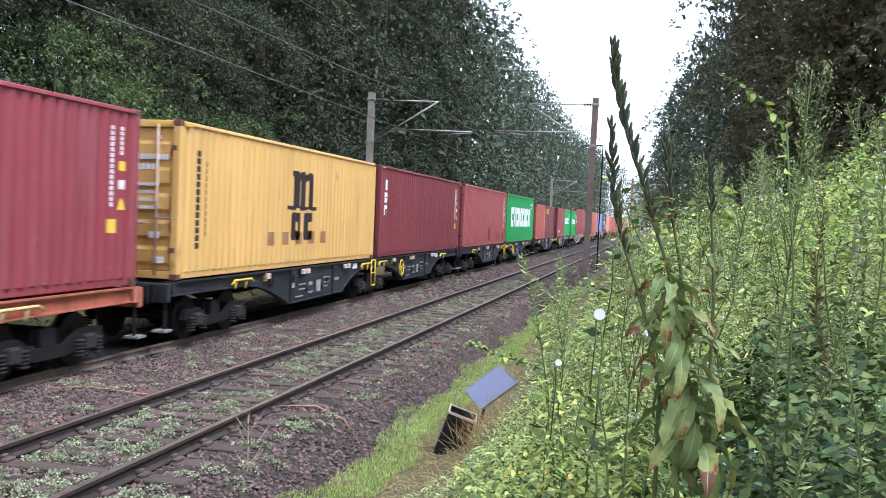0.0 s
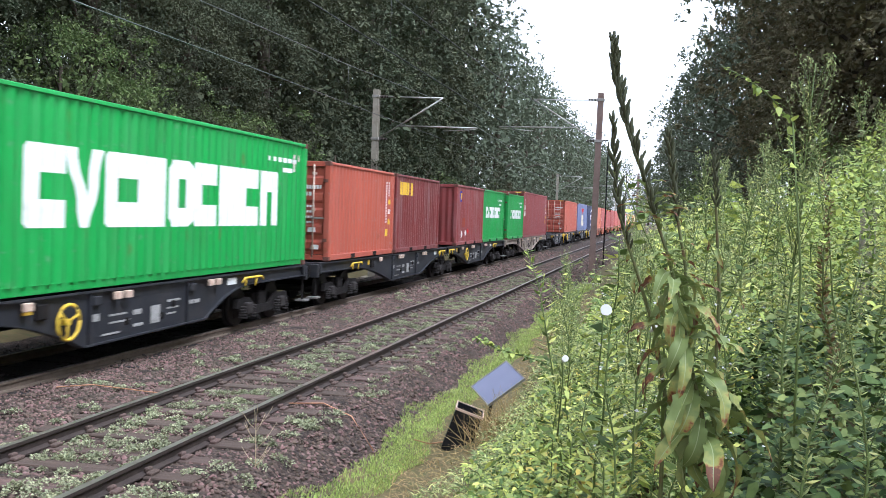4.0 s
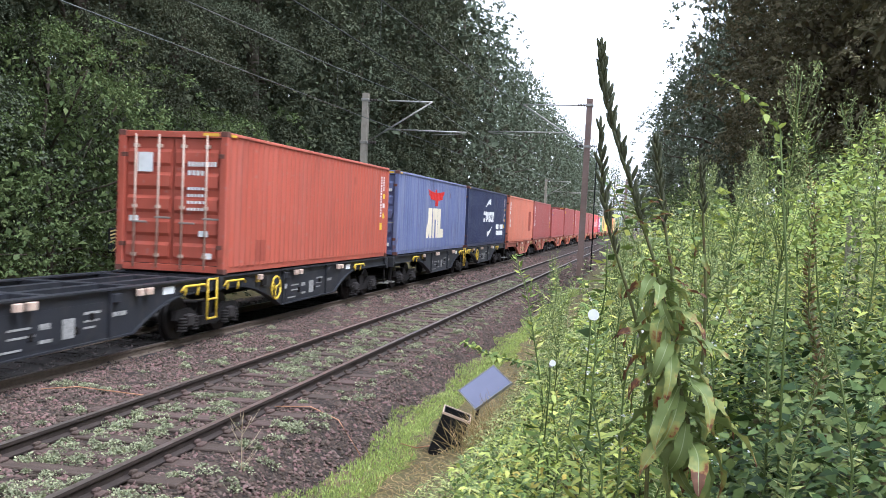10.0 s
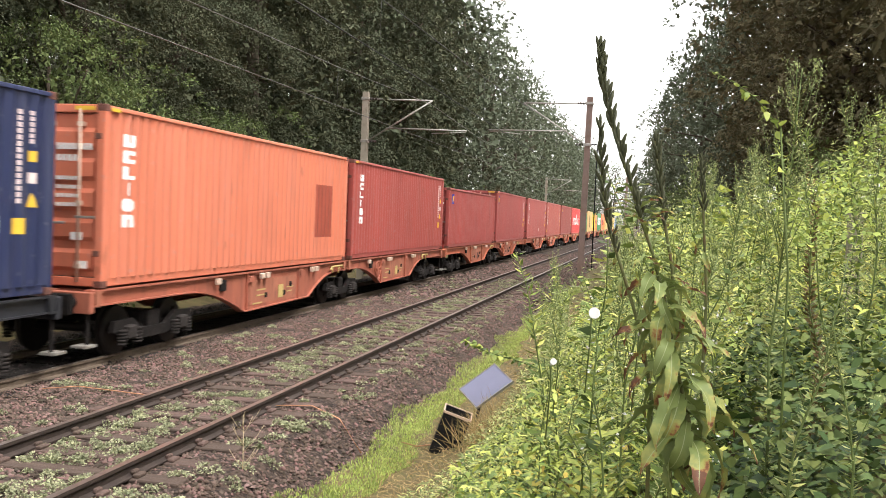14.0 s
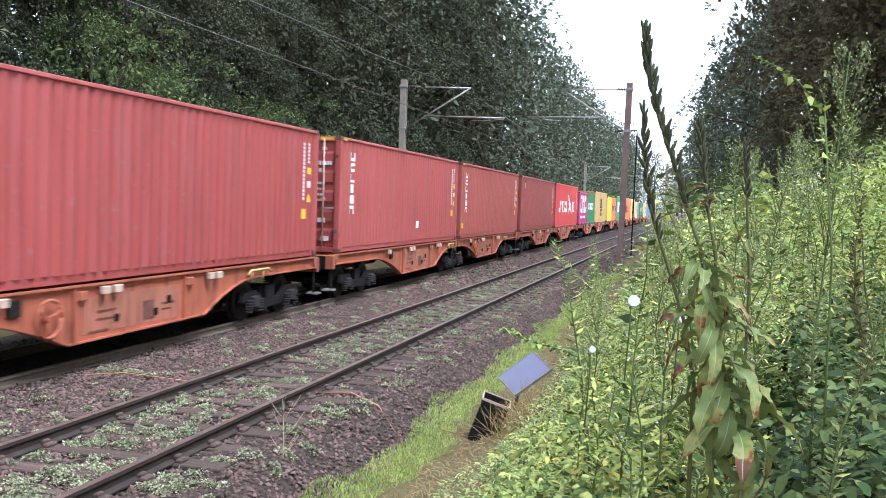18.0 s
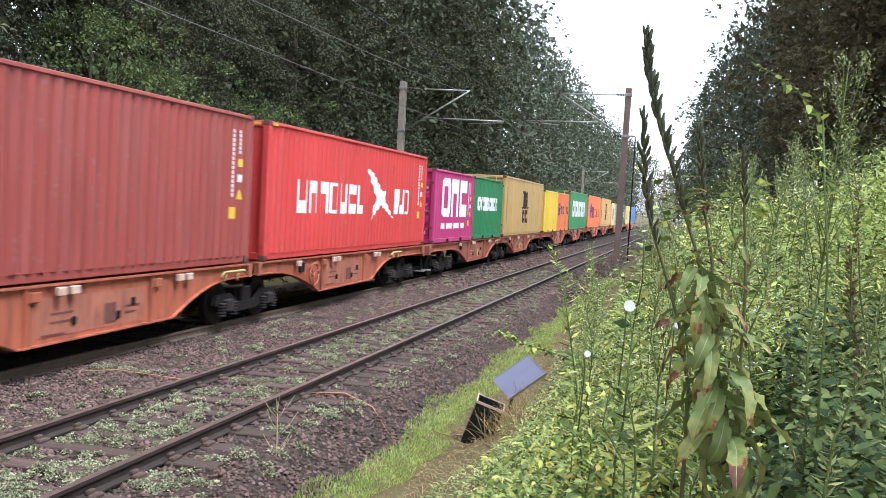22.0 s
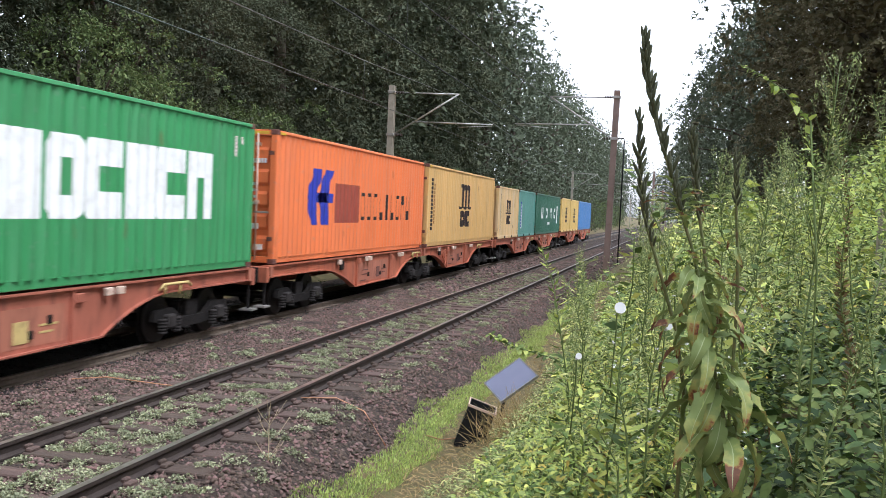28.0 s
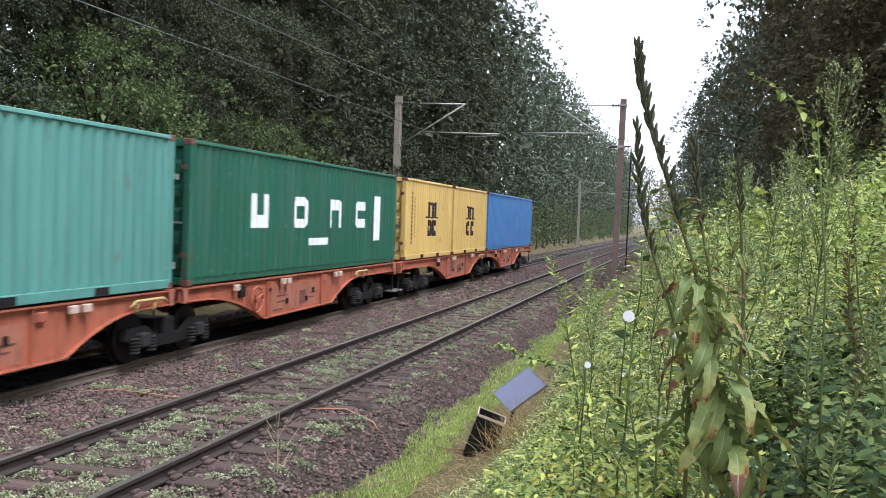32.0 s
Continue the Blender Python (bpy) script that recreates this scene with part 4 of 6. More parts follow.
def build_bogie(parent, y):
    """A two-axle bogie at y under a wagon."""
    b = part("bogie", boxes((-0.9, 0.9, -0.25, 0.25, 0.45, 0.68), (-1.02, -0.9, -0.2, 0.2, 0.4, 0.7), (0.9, 1.02, -0.2, 0.2, 0.4, 0.7), bevel=0.02), M_BOGIE, parent)
    b.matrix_basis = pose(0, y, 0)
    for s in (-1, 1):
        x0, x1 = sorted((s * 0.95, s * 1.05))
        bm = prism(bmesh.new(), [(-1.35, 0.42), (-1.3, 0.6), (-0.75, 0.62), (-0.4, 0.42), (0.4, 0.42), (0.75, 0.62), (1.3, 0.6), (1.35, 0.42), (0.95, 0.34), (0.35, 0.24), (-0.35, 0.24), (-0.95, 0.34)], "x", x0, x1)
        part("side_frame", bm, M_BOGIE, b)
        for yw in (-0.9, 0.9):
            part("axle_box", box(bmesh.new(), *sorted((s * 1.0, s * 1.16)), yw - 0.14, yw + 0.14, 0.28, 0.52, 0.03), M_SPRING, b)
            for d in (-0.24, 0.24):
                bm = bmesh.new()
                for k in range(5):
                    tube(bm, [(s * 1.08, yw + d, 0.2 + k * 0.055), (s * 1.08, yw + d, 0.235 + k * 0.055)], 0.085, 7)
                part("coil_spring", bm, M_SPRING, b, "pale dusty coil spring")
    for yw in (-0.9, 0.9):
        bm = tube(bmesh.new(), [(-1.0, 0, 0), (1.0, 0, 0)], 0.08, 10)
        for s in (-1, 1):
            tube(bm, [(s * 0.69, 0, 0), (s * 0.72, 0, 0)], [0.46, 0.46], 28)
            tube(bm, [(s * 0.72, 0, 0), (s * 0.83, 0, 0)], [0.42, 0.41], 28)
            for k in range(3):
                a = k * math.tau / 3
                box(bm, *sorted((s * 0.83, s * 0.845)), 0.2 * math.cos(a) - 0.06, 0.2 * math.cos(a) + 0.06, 0.2 * math.sin(a) - 0.06, 0.2 * math.sin(a) + 0.06)
        w = part("wheelset", bm, M_WHEEL, b)
        w.matrix_basis = pose(0, yw, 0.42)
        WHEELSETS.append((w, yw))
    return b


def build_platform(w, y0, y1, ba, bb, mat, ladder=False, wheel=True, brand=M_WHITE):
    """One deck from y0 to y1 with a fish belly between the bogies at ba and bb; heights over the rail."""
    zd = 1.155
    c = (ba + bb) / 2

    def bow(p, q, r):
        return [tuple((1 - f) ** 2 * a + 2 * f * (1 - f) * b + f * f * d for a, b, d in zip(p, q, r)) for f in (k / 7 for k in range(8))]
    low = [(y0, 0.95)] + bow((ba + 1.0, 0.94), (ba + 2.1, 0.93), (c - 1.7, 0.36)) + bow((c + 2.2, 0.4), (bb - 2.0, 0.93), (bb - 1.0, 0.94)) + [(y1, 0.95)]
    out = low + [(y1, zd), (y0, zd)]
    for s in (-1, 1):
        x0, x1 = sorted((s * 1.1, s * 1.13))
        part("sole_bar", prism(bmesh.new(), out, "x", x0, x1), mat, w)
        part("top_flange", box(bmesh.new(), *sorted((s * 1.02, s * 1.2)), y0, y1, zd, zd + 0.03), mat, w)
        bm = bmesh.new()
        for (a, za), (b, zb) in zip(low, low[1:]):
            q = [bm.verts.new(p) for p in ((s * 1.02, a, za), (s * 1.19, a, za), (s * 1.19, b, zb), (s * 1.02, b, zb))]
            q += [bm.verts.new((v.co.x, v.co.y, v.co.z - 0.025)) for v in q]
            for k in ((0, 1, 2, 3), (7, 6, 5, 4), (0, 4, 5, 1), (2, 6, 7, 3), (1, 5, 6, 2), (0, 3, 7, 4)):
                bm.faces.new([q[i] for i in k])
        part("bottom_flange", bm, mat, w)
        for yr in (c - 1.55, c + 1.5):
            part("rib_bracket", box(bmesh.new(), *sorted((s * 1.13, s * 1.2)), yr + 0.05, yr + 0.26, zd - 0.2, zd - 0.06, 0.01), mat, w)
            part("web_rib", box(bmesh.new(), *sorted((s * 1.125, s * 1.18)), yr - 0.03, yr + 0.03, 0.36, zd), mat, w)
    part("belly_panel", boxes((1.131, 1.136, c - 1.35, c + 1.35, 0.44, 0.98)), M_BELLY if mat in (M_ORANGE, M_BROWN) else mat, w)
    for y, z in ((c - 0.5, 0.62), (c + 0.6, 0.6), (c + 1.0, 0.78)):
        part("lashing_ring", boxes((1.13, 1.17, y - 0.05, y + 0.05, z - 0.06, z + 0.06), bevel=0.015), M_BOGIE, w)
    for y in (y0 + 0.02, y1 - 0.2):
        part("end_gusset", prism(bmesh.new(), [(y, zd), (y + 0.18, zd), (y + 0.14, zd - 0.24), (y + 0.04, zd - 0.24)], "x", 1.135, 1.2), M_BELLY if mat in (M_ORANGE, M_BROWN) else mat, w)
    part("document_box", box(bmesh.new(), 1.13, 1.19, ba + 2.35, ba + 2.6, 0.86, 1.08, 0.012), M_BOGIE, w)
    for k in range(6):
        y = y0 + 0.35 + k * (y1 - y0 - 0.7) / 5
        part("cross_beam", box(bmesh.new(), -1.1, 1.1, y - 0.12, y + 0.12, zd - 0.25, zd + 0.02, 0.01), mat, w)
    for x in (-0.35, 0.35):
        part("centre_sill", box(bmesh.new(), x - 0.09, x + 0.09, y0 + 0.05, y1 - 0.05, zd - 0.32, zd + 0.012), mat, w)
    # fittings on the side towards the near track
    for y in (c - 3.1, c - 0.9, c - 0.6, c + 2.3, c + 2.6):
        part("lashing_plate", box(bmesh.new(), 1.19, 1.26, y - 0.09, y + 0.09, zd - 0.14, zd - 0.02, 0.01), M_LAMPW, w, "pale latch block")
    part("data_plate", boxes((1.125, 1.146, c + 0.25, c + 0.55, 0.5, 0.8)), brand, w)
    for a, b, z in ((-1.0, -0.4, 0.62), (-1.0, -0.5, 0.74), (-1.2, -0.7, 0.45), (0.8, 1.1, 0.6), (0.8, 1.2, 0.7)):
        part("panel_bar", boxes((1.125, 1.143, c + a, c + b, z, z + 0.03)), brand, w)
    if mat is M_BLACK:
        for a, b, z, h in ((1.5, 1.75, 0.72, 0.1), (1.8, 2.0, 0.72, 0.1), (-1.45, -1.28, 0.7, 0.16), (-0.3, -0.05, 0.7, 0.12), (-0.3, 0.0, 0.5, 0.07), (0.8, 1.25, 0.82, 0.06)):
            part("text_bar", boxes((1.125, 1.144, c + a, c + b, z, z + 0.7 * h)), M_TEXT, w)
        part("warning_plate", boxes((1.125, 1.138, ba + 2.1, ba + 2.3, 0.95, 1.1)), M_GOLD, w, "small yellow plate")
        part("white_plate", boxes((1.125, 1.14, bb - 2.0, bb - 1.6, 0.96, 1.1)), M_WHITE, w)
    elif mat is M_WHITE_W:
        for k in range(7):
            part("rusty_rib", box(bmesh.new(), 1.13, 1.165, c - 4.4 + k * 1.45, c - 4.34 + k * 1.45, 0.62, zd), M_RUST, w)
        for k in range(6):
            part("slot", boxes((1.125, 1.136, c - 3.9 + k * 1.45, c - 3.6 + k * 1.45, 0.86, 0.98)), M_INK, w)
    for y in (ba + 0.9, bb - 0.9) if mat is M_BLACK else (bb - 0.9,):
        bm = tube(bmesh.new(), [(1.2, y - 0.55, 0.98), (1.22, y - 0.45, 1.07), (1.22, y + 0.35, 1.07), (1.2, y + 0.5, 1.0)], 0.025, 6)
        tube(bm, [(1.2, y - 0.35, 1.07), (1.2, y - 0.4, 0.9)], 0.025, 6)
        tube(bm, [(1.2, y + 0.15, 1.07), (1.2, y + 0.1, 0.88)], 0.025, 6)
        part("brake_lever", bm, M_YELLOW if mat is M_BLACK else M_TAN, w, "yellow brake changeover lever")
    if wheel:
        bm = bmesh.new()
        ring = [(1.24, c - 2.2 + 0.26 * math.cos(a), 0.78 + 0.26 * math.sin(a)) for a in np.linspace(0, math.tau, 21)]
        tube(bm, ring, 0.025, 6)
        for a in (0.4, 2.5, 4.6):
            tube(bm, [(1.22, c - 2.2, 0.78), (1.24, c - 2.2 + 0.25 * math.cos(a), 0.78 + 0.25 * math.sin(a))], 0.018, 6)
        tube(bm, [(1.12, c - 2.2, 0.78), (1.25, c - 2.2, 0.78)], 0.05, 8)
        part("hand_wheel", bm, M_YELLOW if mat is M_BLACK else mat, w, "spoked parking brake wheel")
    if ladder:
        y = y1 - 0.25
        bm = bmesh.new()
        for d in (0.0, 0.4):
            tube(bm, [(1.2, y + d, 1.16), (1.2, y + d, 0.36)], 0.022, 6)
        for z in (0.38, 0.76, 1.15):
            tube(bm, [(1.2, y, z), (1.2, y + 0.4, z)], 0.022, 6)
        part("step_ladder", bm, M_YELLOW, w, "yellow step")


def build_buffers(w, y, s, mat):
    part("headstock", box(bmesh.new(), -1.2, 1.2, *sorted((y, y + s * 0.12)), 0.82, 1.16, 0.015), mat, w)
    for x in (-0.87, 0.87):
        bm = tube(bmesh.new(), [(x, y + s * 0.1, 1.0), (x, y + s * 0.42, 1.0)], 0.1, 12)
        box(bm, x - 0.24, x + 0.24, *sorted((y + s * 0.42, y + s * 0.46)), 0.84, 1.16, 0.01)
        part("buffer", bm, M_BOGIE, w)
    part("coupling_hook", box(bmesh.new(), -0.06, 0.06, *sorted((y, y + s * 0.5)), 0.8, 1.0, 0.02), M_BOGIE, w)
    part("shunter_step", box(bmesh.new(), 0.95, 1.22, *sorted((y - s * 0.05, y + s * 0.22)), 0.3, 0.34), M_GALV, w)
    part("step_bracket", box(bmesh.new(), 1.08, 1.12, *sorted((y, y + s * 0.05)), 0.32, 0.9), M_BOGIE, w)


def twin_wagon(u0, ujoint, u1, mat, label, ladder):
    """An articulated twin: two decks on three bogies; u0 and u1 are the outer container ends."""
    w = thing("container_wagon", pose(FAR, u0, Z_FAR), label, "railway wagon", "wagons of the train")
    j, e = ujoint - u0, u1 - u0
    brand = M_TEXT if mat is M_BLACK else M_TAN if mat is M_BROWN else M_CASTING
    build_platform(w, -0.15, j - 0.12, 2.0, j, mat, ladder, False, brand)
    build_platform(w, j + 0.12, e + 0.15, j, e - 2.0, mat, False, True, brand)
    for y in (2.0, j, e - 2.0):
        build_bogie(w, y)
    build_buffers(w, -0.15, -1, mat)
    build_buffers(w, e + 0.15, 1, mat)
    return w


def single_wagon(u0, u1, mat, label):
    w = thing("container_wagon", pose(FAR, u0, Z_FAR), label, "railway wagon", "wagons of the train")
    e = u1 - u0
    build_platform(w, -0.15, e + 0.15, 2.1, e - 2.1, mat, False, True, M_INK)
    for y in (2.1, e - 2.1):
        build_bogie(w, y)
    build_buffers(w, -0.15, -1, mat)
    build_buffers(w, e + 0.15, 1, mat)
    return w


def build_wagons():
    dark = "dark grey articulated container wagon with yellow levers"
    orange = "orange-red articulated container wagon with rust streaks"
    brown = "rusty brown articulated container wagon"
    return [
        twin_wagon(-10.7, 1.77, 14.24, M_ORANGE, orange, False),
        twin_wagon(15.61, 28.1, 40.59, M_BLACK, dark, True),
        twin_wagon(41.68, 54.07, 66.46, M_BLACK, dark, True),
        twin_wagon(67.7, 82.24, 96.4, M_BLACK, dark, False),
        single_wagon(97.44, 115.77, M_WHITE_W, "pale grey container wagon with rust stains"),
        twin_wagon(117.0, 129.46, 141.93, M_BLACK, "dark grey wagon with one empty deck", True),
        twin_wagon(143.17, 155.68, 168.2, M_BLACK, dark, True),
        twin_wagon(169.46, 181.93, 194.39, M_BROWN, brown, False),
        twin_wagon(195.63, 208.21, 220.8, M_ORANGE, orange, False),
        twin_wagon(222.25, 234.75, 247.24, M_ORANGE, orange, False),
        twin_wagon(248.2, 260.75, 273.29, M_ORANGE, orange, False),
        twin_wagon(274.46, 286.94, 299.41, M_BROWN, brown, False),
        twin_wagon(300.24, 312.71, 325.24, M_BROWN, brown, False),
        twin_wagon(326.36, 338.86, 351.35, M_ORANGE, orange, False),
        twin_wagon(352.55, 365.02, 377.48, M_ORANGE, orange, False),
        twin_wagon(378.5, 391.1, 403.47, M_ORANGE, orange, False),
    ]


# ---- trees and shrubs ----
def build_tree(name, height, radius, low, mat, seed, label, n=60, reach=1.5, leaf_size=0.09, per=900, fine_top=12.0, facing=None, droop=0.5, coarse=2.9, core=(700, 0.5), dome=0.45, loose=0.085):
    """A trunk with limbs and a crown of drooping boughs, each a ragged spray of twigs and leaves with dark hollows between.
    Low boughs on the open side carry small leaves, the high and hidden ones larger leaves."""
    rng = np.random.default_rng(seed)
    t = thing(name, pose(0, 0, 0), label, "tree", "trees along the line")
    bm = tube(bmesh.new(), [(0, 0, -0.5), (0.1, 0, height * 0.3), (-0.1, 0.15, height * 0.6), (0.05, 0.1, height * 0.92)], [height * 0.018, height * 0.014, height * 0.009, 0.04], 8)
    part("trunk", bm, M_BARK, t)
    base, way, size = [], [], []
    up = np.array([0, 0, 1.0])
    for i in range(n):
        f = (i + 0.5) / n
        z = low + (height - low) * f
        r = radius * math.sqrt(max(0.05, 1 - ((f - 0.38) / 0.64) ** 2)) * rng.uniform(0.5, 1.08)
        a = i * 2.4 + rng.uniform(-0.5, 0.5)
        out = np.array([math.cos(a), math.sin(a), 0])
        side = np.array([-out[1], out[0], 0])
        c = out * r + up * (z + rng.normal(0, 0.4))
        span = reach * rng.uniform(0.65, 1.35)
        fine = z < fine_top and (facing is None or math.cos(a - facing) > -0.25)
        k = int(per * (span / reach) ** 2) if fine else int(per * (span / reach) ** 2 / coarse ** 1.7)
        s = leaf_size if fine else leaf_size * coarse
        # twigs of the bough on a drooping dome with a torn edge, then leaves round each twig
        m = max(12, k // 16)
        rho, th = np.sqrt(rng.uniform(0.02, 1, m)), rng.uniform(0, math.tau, m)
        rho = rho * (1 + 0.28 * np.sin(th * 5 + i) + 0.12 * np.sin(th * 9 + 2 * i))
        u, v = rho * np.cos(th), rho * np.sin(th) * rng.uniform(0.7, 1.0)
        w = dome * (1 - rho ** 2) - rng.uniform(0.25, 0.7) * u - 0.2 * u * np.abs(u) - np.where(rng.uniform(0, 1, m) < 0.25, rng.uniform(0, 0.4, m), 0)
        tw = c + span * (out * u[:, None] + side * v[:, None] + up * w[:, None])
        ray = out * (u[:, None] + 0.4) + side * v[:, None] - up * droop
        j = rng.integers(0, m, k)
        base.append(tw[j] + rng.normal(size=(k, 3)) * span * np.array([1, 1, 0.6]) * loose)
        way.append(ray[j] + rng.normal(size=(k, 3)) * 0.6)
        size.append(s * rng.uniform(0.55, 1.35, k))
        if i % 5 == 0:
            part("limb", tube(bmesh.new(), [(0, 0, z * 0.75), (c[0] * 0.5, c[1] * 0.5, z * 0.9), tuple(c)], [height * 0.006, height * 0.004, 0.02], 6), M_BARK, t)
    # leaves deep inside the crown
    m = core[0]
    a, f = rng.uniform(0, math.tau, m), rng.uniform(0.02, 0.95, m)
    r = radius * np.sqrt(np.maximum(0.04, 1 - ((f - 0.38) / 0.64) ** 2)) * np.sqrt(rng.uniform(0.02, core[2] if len(core) > 2 else 0.6, m))
    base.append(np.stack([r * np.cos(a), r * np.sin(a), low + (height - low) * f], 1))
    way.append(rng.normal(size=(m, 3)))
    size.append(core[1] * rng.uniform(0.7, 1.3, m))
    base, way, size = np.concatenate(base), np.concatenate(way), np.concatenate(size)
    part("crown", leaves("crown", base, way, size, size * rng.uniform(0.45, 0.72, len(size)), rng), mat, t)
    return t


def spread(protos, spots, seed, turn=180.0):
    """Copies of the first makes at spots (x, y, scale); the makes themselves take the first places."""
    rng = random.Random(seed)
    used = set()
    for i, (x, y, s) in enumerate(spots):
        p = protos[i % len(protos)]
        m = pose(x, y, float(ground_z(x, y)), 0, 0, rng.uniform(-turn, turn))
        ob = p if id(p) not in used else copy_thing(p, m)
        used.add(id(p))
        ob.matrix_basis = m @ Matrix.Diagonal((s, s, s * rng.uniform(0.92, 1.08), 1))


def build_woods():
    rng = random.Random(11)
    east, south = radians(-45), radians(-110)
    near = [build_tree("oak_tree", 23, 4.6, 1.0, M_LEAF_DARK, 1, "tall dark green oak beside the far track", 42, 1.75, 0.094, 2300, 11.5, east, core=(5000, 0.26, 0.36)),
            build_tree("ash_tree", 22, 4.4, 1.6, M_LEAF_MID, 2, "tall grey-green ash with a dense crown", 44, 1.65, 0.088, 2300, 11.5, east, core=(5000, 0.26, 0.36)),
            build_tree("sycamore_tree", 24, 4.8, 1.2, M_LEAF_DARK, 3, "tall dark tree with hanging branches", 42, 1.85, 0.1, 2300, 11.5, east, 0.9, core=(5000, 0.26, 0.36))]
    mid = [build_tree("oak_tree", 23, 4.7, 1.0, M_LEAF_DARK, 11, "tall dark green oak along the line", 60, 1.55, 0.17, 460, 16.0, east, core=(4000, 0.36), dome=0.8, loose=0.06),
           build_tree("ash_tree", 22, 4.5, 1.6, M_LEAF_MID, 12, "tall grey-green ash along the line", 60, 1.5, 0.16, 480, 16.0, east, core=(4000, 0.36), dome=0.8, loose=0.06)]
    spots, y = [], 13.0
    while y < 78:
        spots.append((-18.4 + rng.uniform(-1.0, 0.9), y, rng.uniform(0.9, 1.1)))
        y += rng.uniform(3.9, 5.0)
    spread(near, [q for q in spots if q[1] < 38], 1, 30)
    spread(mid, [q for q in spots if q[1] >= 38], 7, 30)
    far = [build_tree("oak_tree", 23, 5.2, 1.0, M_LEAF_DARK, 4, "dark green broadleaf tree of the back rows and unseen sky-blocking rows", 50, 1.8, 0.4, 45, 30.0, dome=0.8, loose=0.06, core=(1000, 0.65)),
           build_tree("ash_tree", 23, 5.0, 2.0, M_LEAF_HAZE, 5, "grey-green broadleaf tree further along the line, haze painted into its leaves", 50, 1.8, 0.36, 50, 30.0, dome=0.85, loose=0.05, core=(1000, 0.7))]
    spots = []
    while y < 330:
        spots.append((-18.6 + rng.uniform(-1.2, 1.0), y, rng.uniform(0.92, 1.1)))
        y += rng.uniform(4.2, 5.6) * (1 + y / 150)
    spots += [(-9.0, 420, 1.0), (-14.0, 380, 1.1), (-3.5, 440, 1.0), (1.0, 430, 1.05), (-6.0, 470, 1.2)]
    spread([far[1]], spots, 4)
    spots, y = [], 16
    while y < 105:
        spots.append((-25.5 + rng.uniform(-1.5, 1.5), y, rng.uniform(1.0, 1.15)))
        y += rng.uniform(5, 6.5)
    y = 20
    while y < 70:
        spots.append((-32.5 + rng.uniform(-1.5, 1.5), y, rng.uniform(1.1, 1.25)))
        y += rng.uniform(5, 6.5)
    # unseen rows beside and behind the camera, added to block low sky light
    spots += [(13.5 + rng.uniform(-1, 2), -34 + 6.4 * k, rng.uniform(0.85, 1.05)) for k in range(9)]
    spots += [(-17 + rng.uniform(-1, 1), -30 + 6 * k, rng.uniform(0.9, 1.05)) for k in range(7)]
    spread([far[0]], spots, 14)
    right = [build_tree("lime_tree", 21, 5.2, 2.5, M_LEAF_OLIVE, 7, "large dark olive lime tree above the bank", 64, 1.6, 0.14, 640, 13.0, south, core=(7500, 0.4), dome=0.8, loose=0.06),
             build_tree("beech_tree", 20, 4.8, 3.0, M_LEAF_OLIVE, 8, "dark olive beech overhanging the bank", 64, 1.55, 0.135, 680, 13.0, south, 0.8, core=(7500, 0.4), dome=0.8, loose=0.06)]
    rest = [build_tree("lime_tree", 21, 5.2, 2.5, M_LEAF_HAZE, 9, "green lime tree further along the bank, haze painted into its leaves", 56, 1.7, 0.28, 90, 30.0, core=(1500, 0.6), dome=0.85, loose=0.05)]
    far_side = [(x - 0.8, y, s) for x, y, s in ((11.5, 33, 1.0), (9.4, 45, 0.98), (14.5, 39, 1.1), (8.2, 58, 1.0), (12.5, 52, 1.05), (7.0, 76, 1.0), (10.5, 70, 1.1), (5.6, 100, 1.0),
                   (9.8, 92, 1.1), (4.8, 128, 1.0), (8.6, 120, 1.1), (4.0, 162, 1.05), (16.5, 28, 1.1), (3.4, 210, 1.1), (17, 48, 1.2), (3, 270, 1.2))]
    spread(right, [q for q in far_side if q[1] < 60], 2, 30)
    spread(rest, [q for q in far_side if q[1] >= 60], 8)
    shrubs = [build_tree("elder_shrub", 4.2, 1.9, 0.3, M_LEAF_PALE, 21, "pale green shrub at the edge of the wood", 30, 0.78, 0.12, 75, 9.0, core=(500, 0.2)),
              build_tree("hazel_shrub", 5.0, 2.1, 0.3, M_LEAF_MID, 22, "dense green shrub at the foot of the trees", 30, 0.85, 0.12, 80, 9.0, core=(500, 0.2))]
    for s in shrubs:
        tagged(s, category="shrub", group="shrubs along the line")
    spots, y = [], 12
    while y < 260:
        spots.append((-14.7 + rng.uniform(-0.6, 0.4), y, rng.uniform(0.7, 1.2)))
        y += rng.uniform(2.2, 3.2) * (1 + y / 120)
    spots += [(4.2, 13, 0.42), (5.6, 17, 0.5), (4.0, 22, 0.5), (7, 25, 0.8), (5, 31, 0.7), (3.2, 40, 0.7), (2.0, 52, 0.8), (5.5, 45, 0.9), (1.6, 70, 0.9), (3.5, 62, 0.9), (1.4, 95, 1.0), (1.0, 125, 1.1)]
    spread(shrubs, spots, 3)
    boughs = build_tree("maple_bough", 5.0, 2.5, 0.4, M_LEAF_PALE, 25, "bright green understorey tree leaning out of the wood", 32, 1.0, 0.08, 460, 9.0, None, 0.15, core=(1200, 0.16))
    spread([boughs], [(-14.9, 21.5, 1.25), (-15.2, 25.0, 1.2), (-14.8, 28.6, 1.05), (-15.6, 35.0, 1.1)], 6)


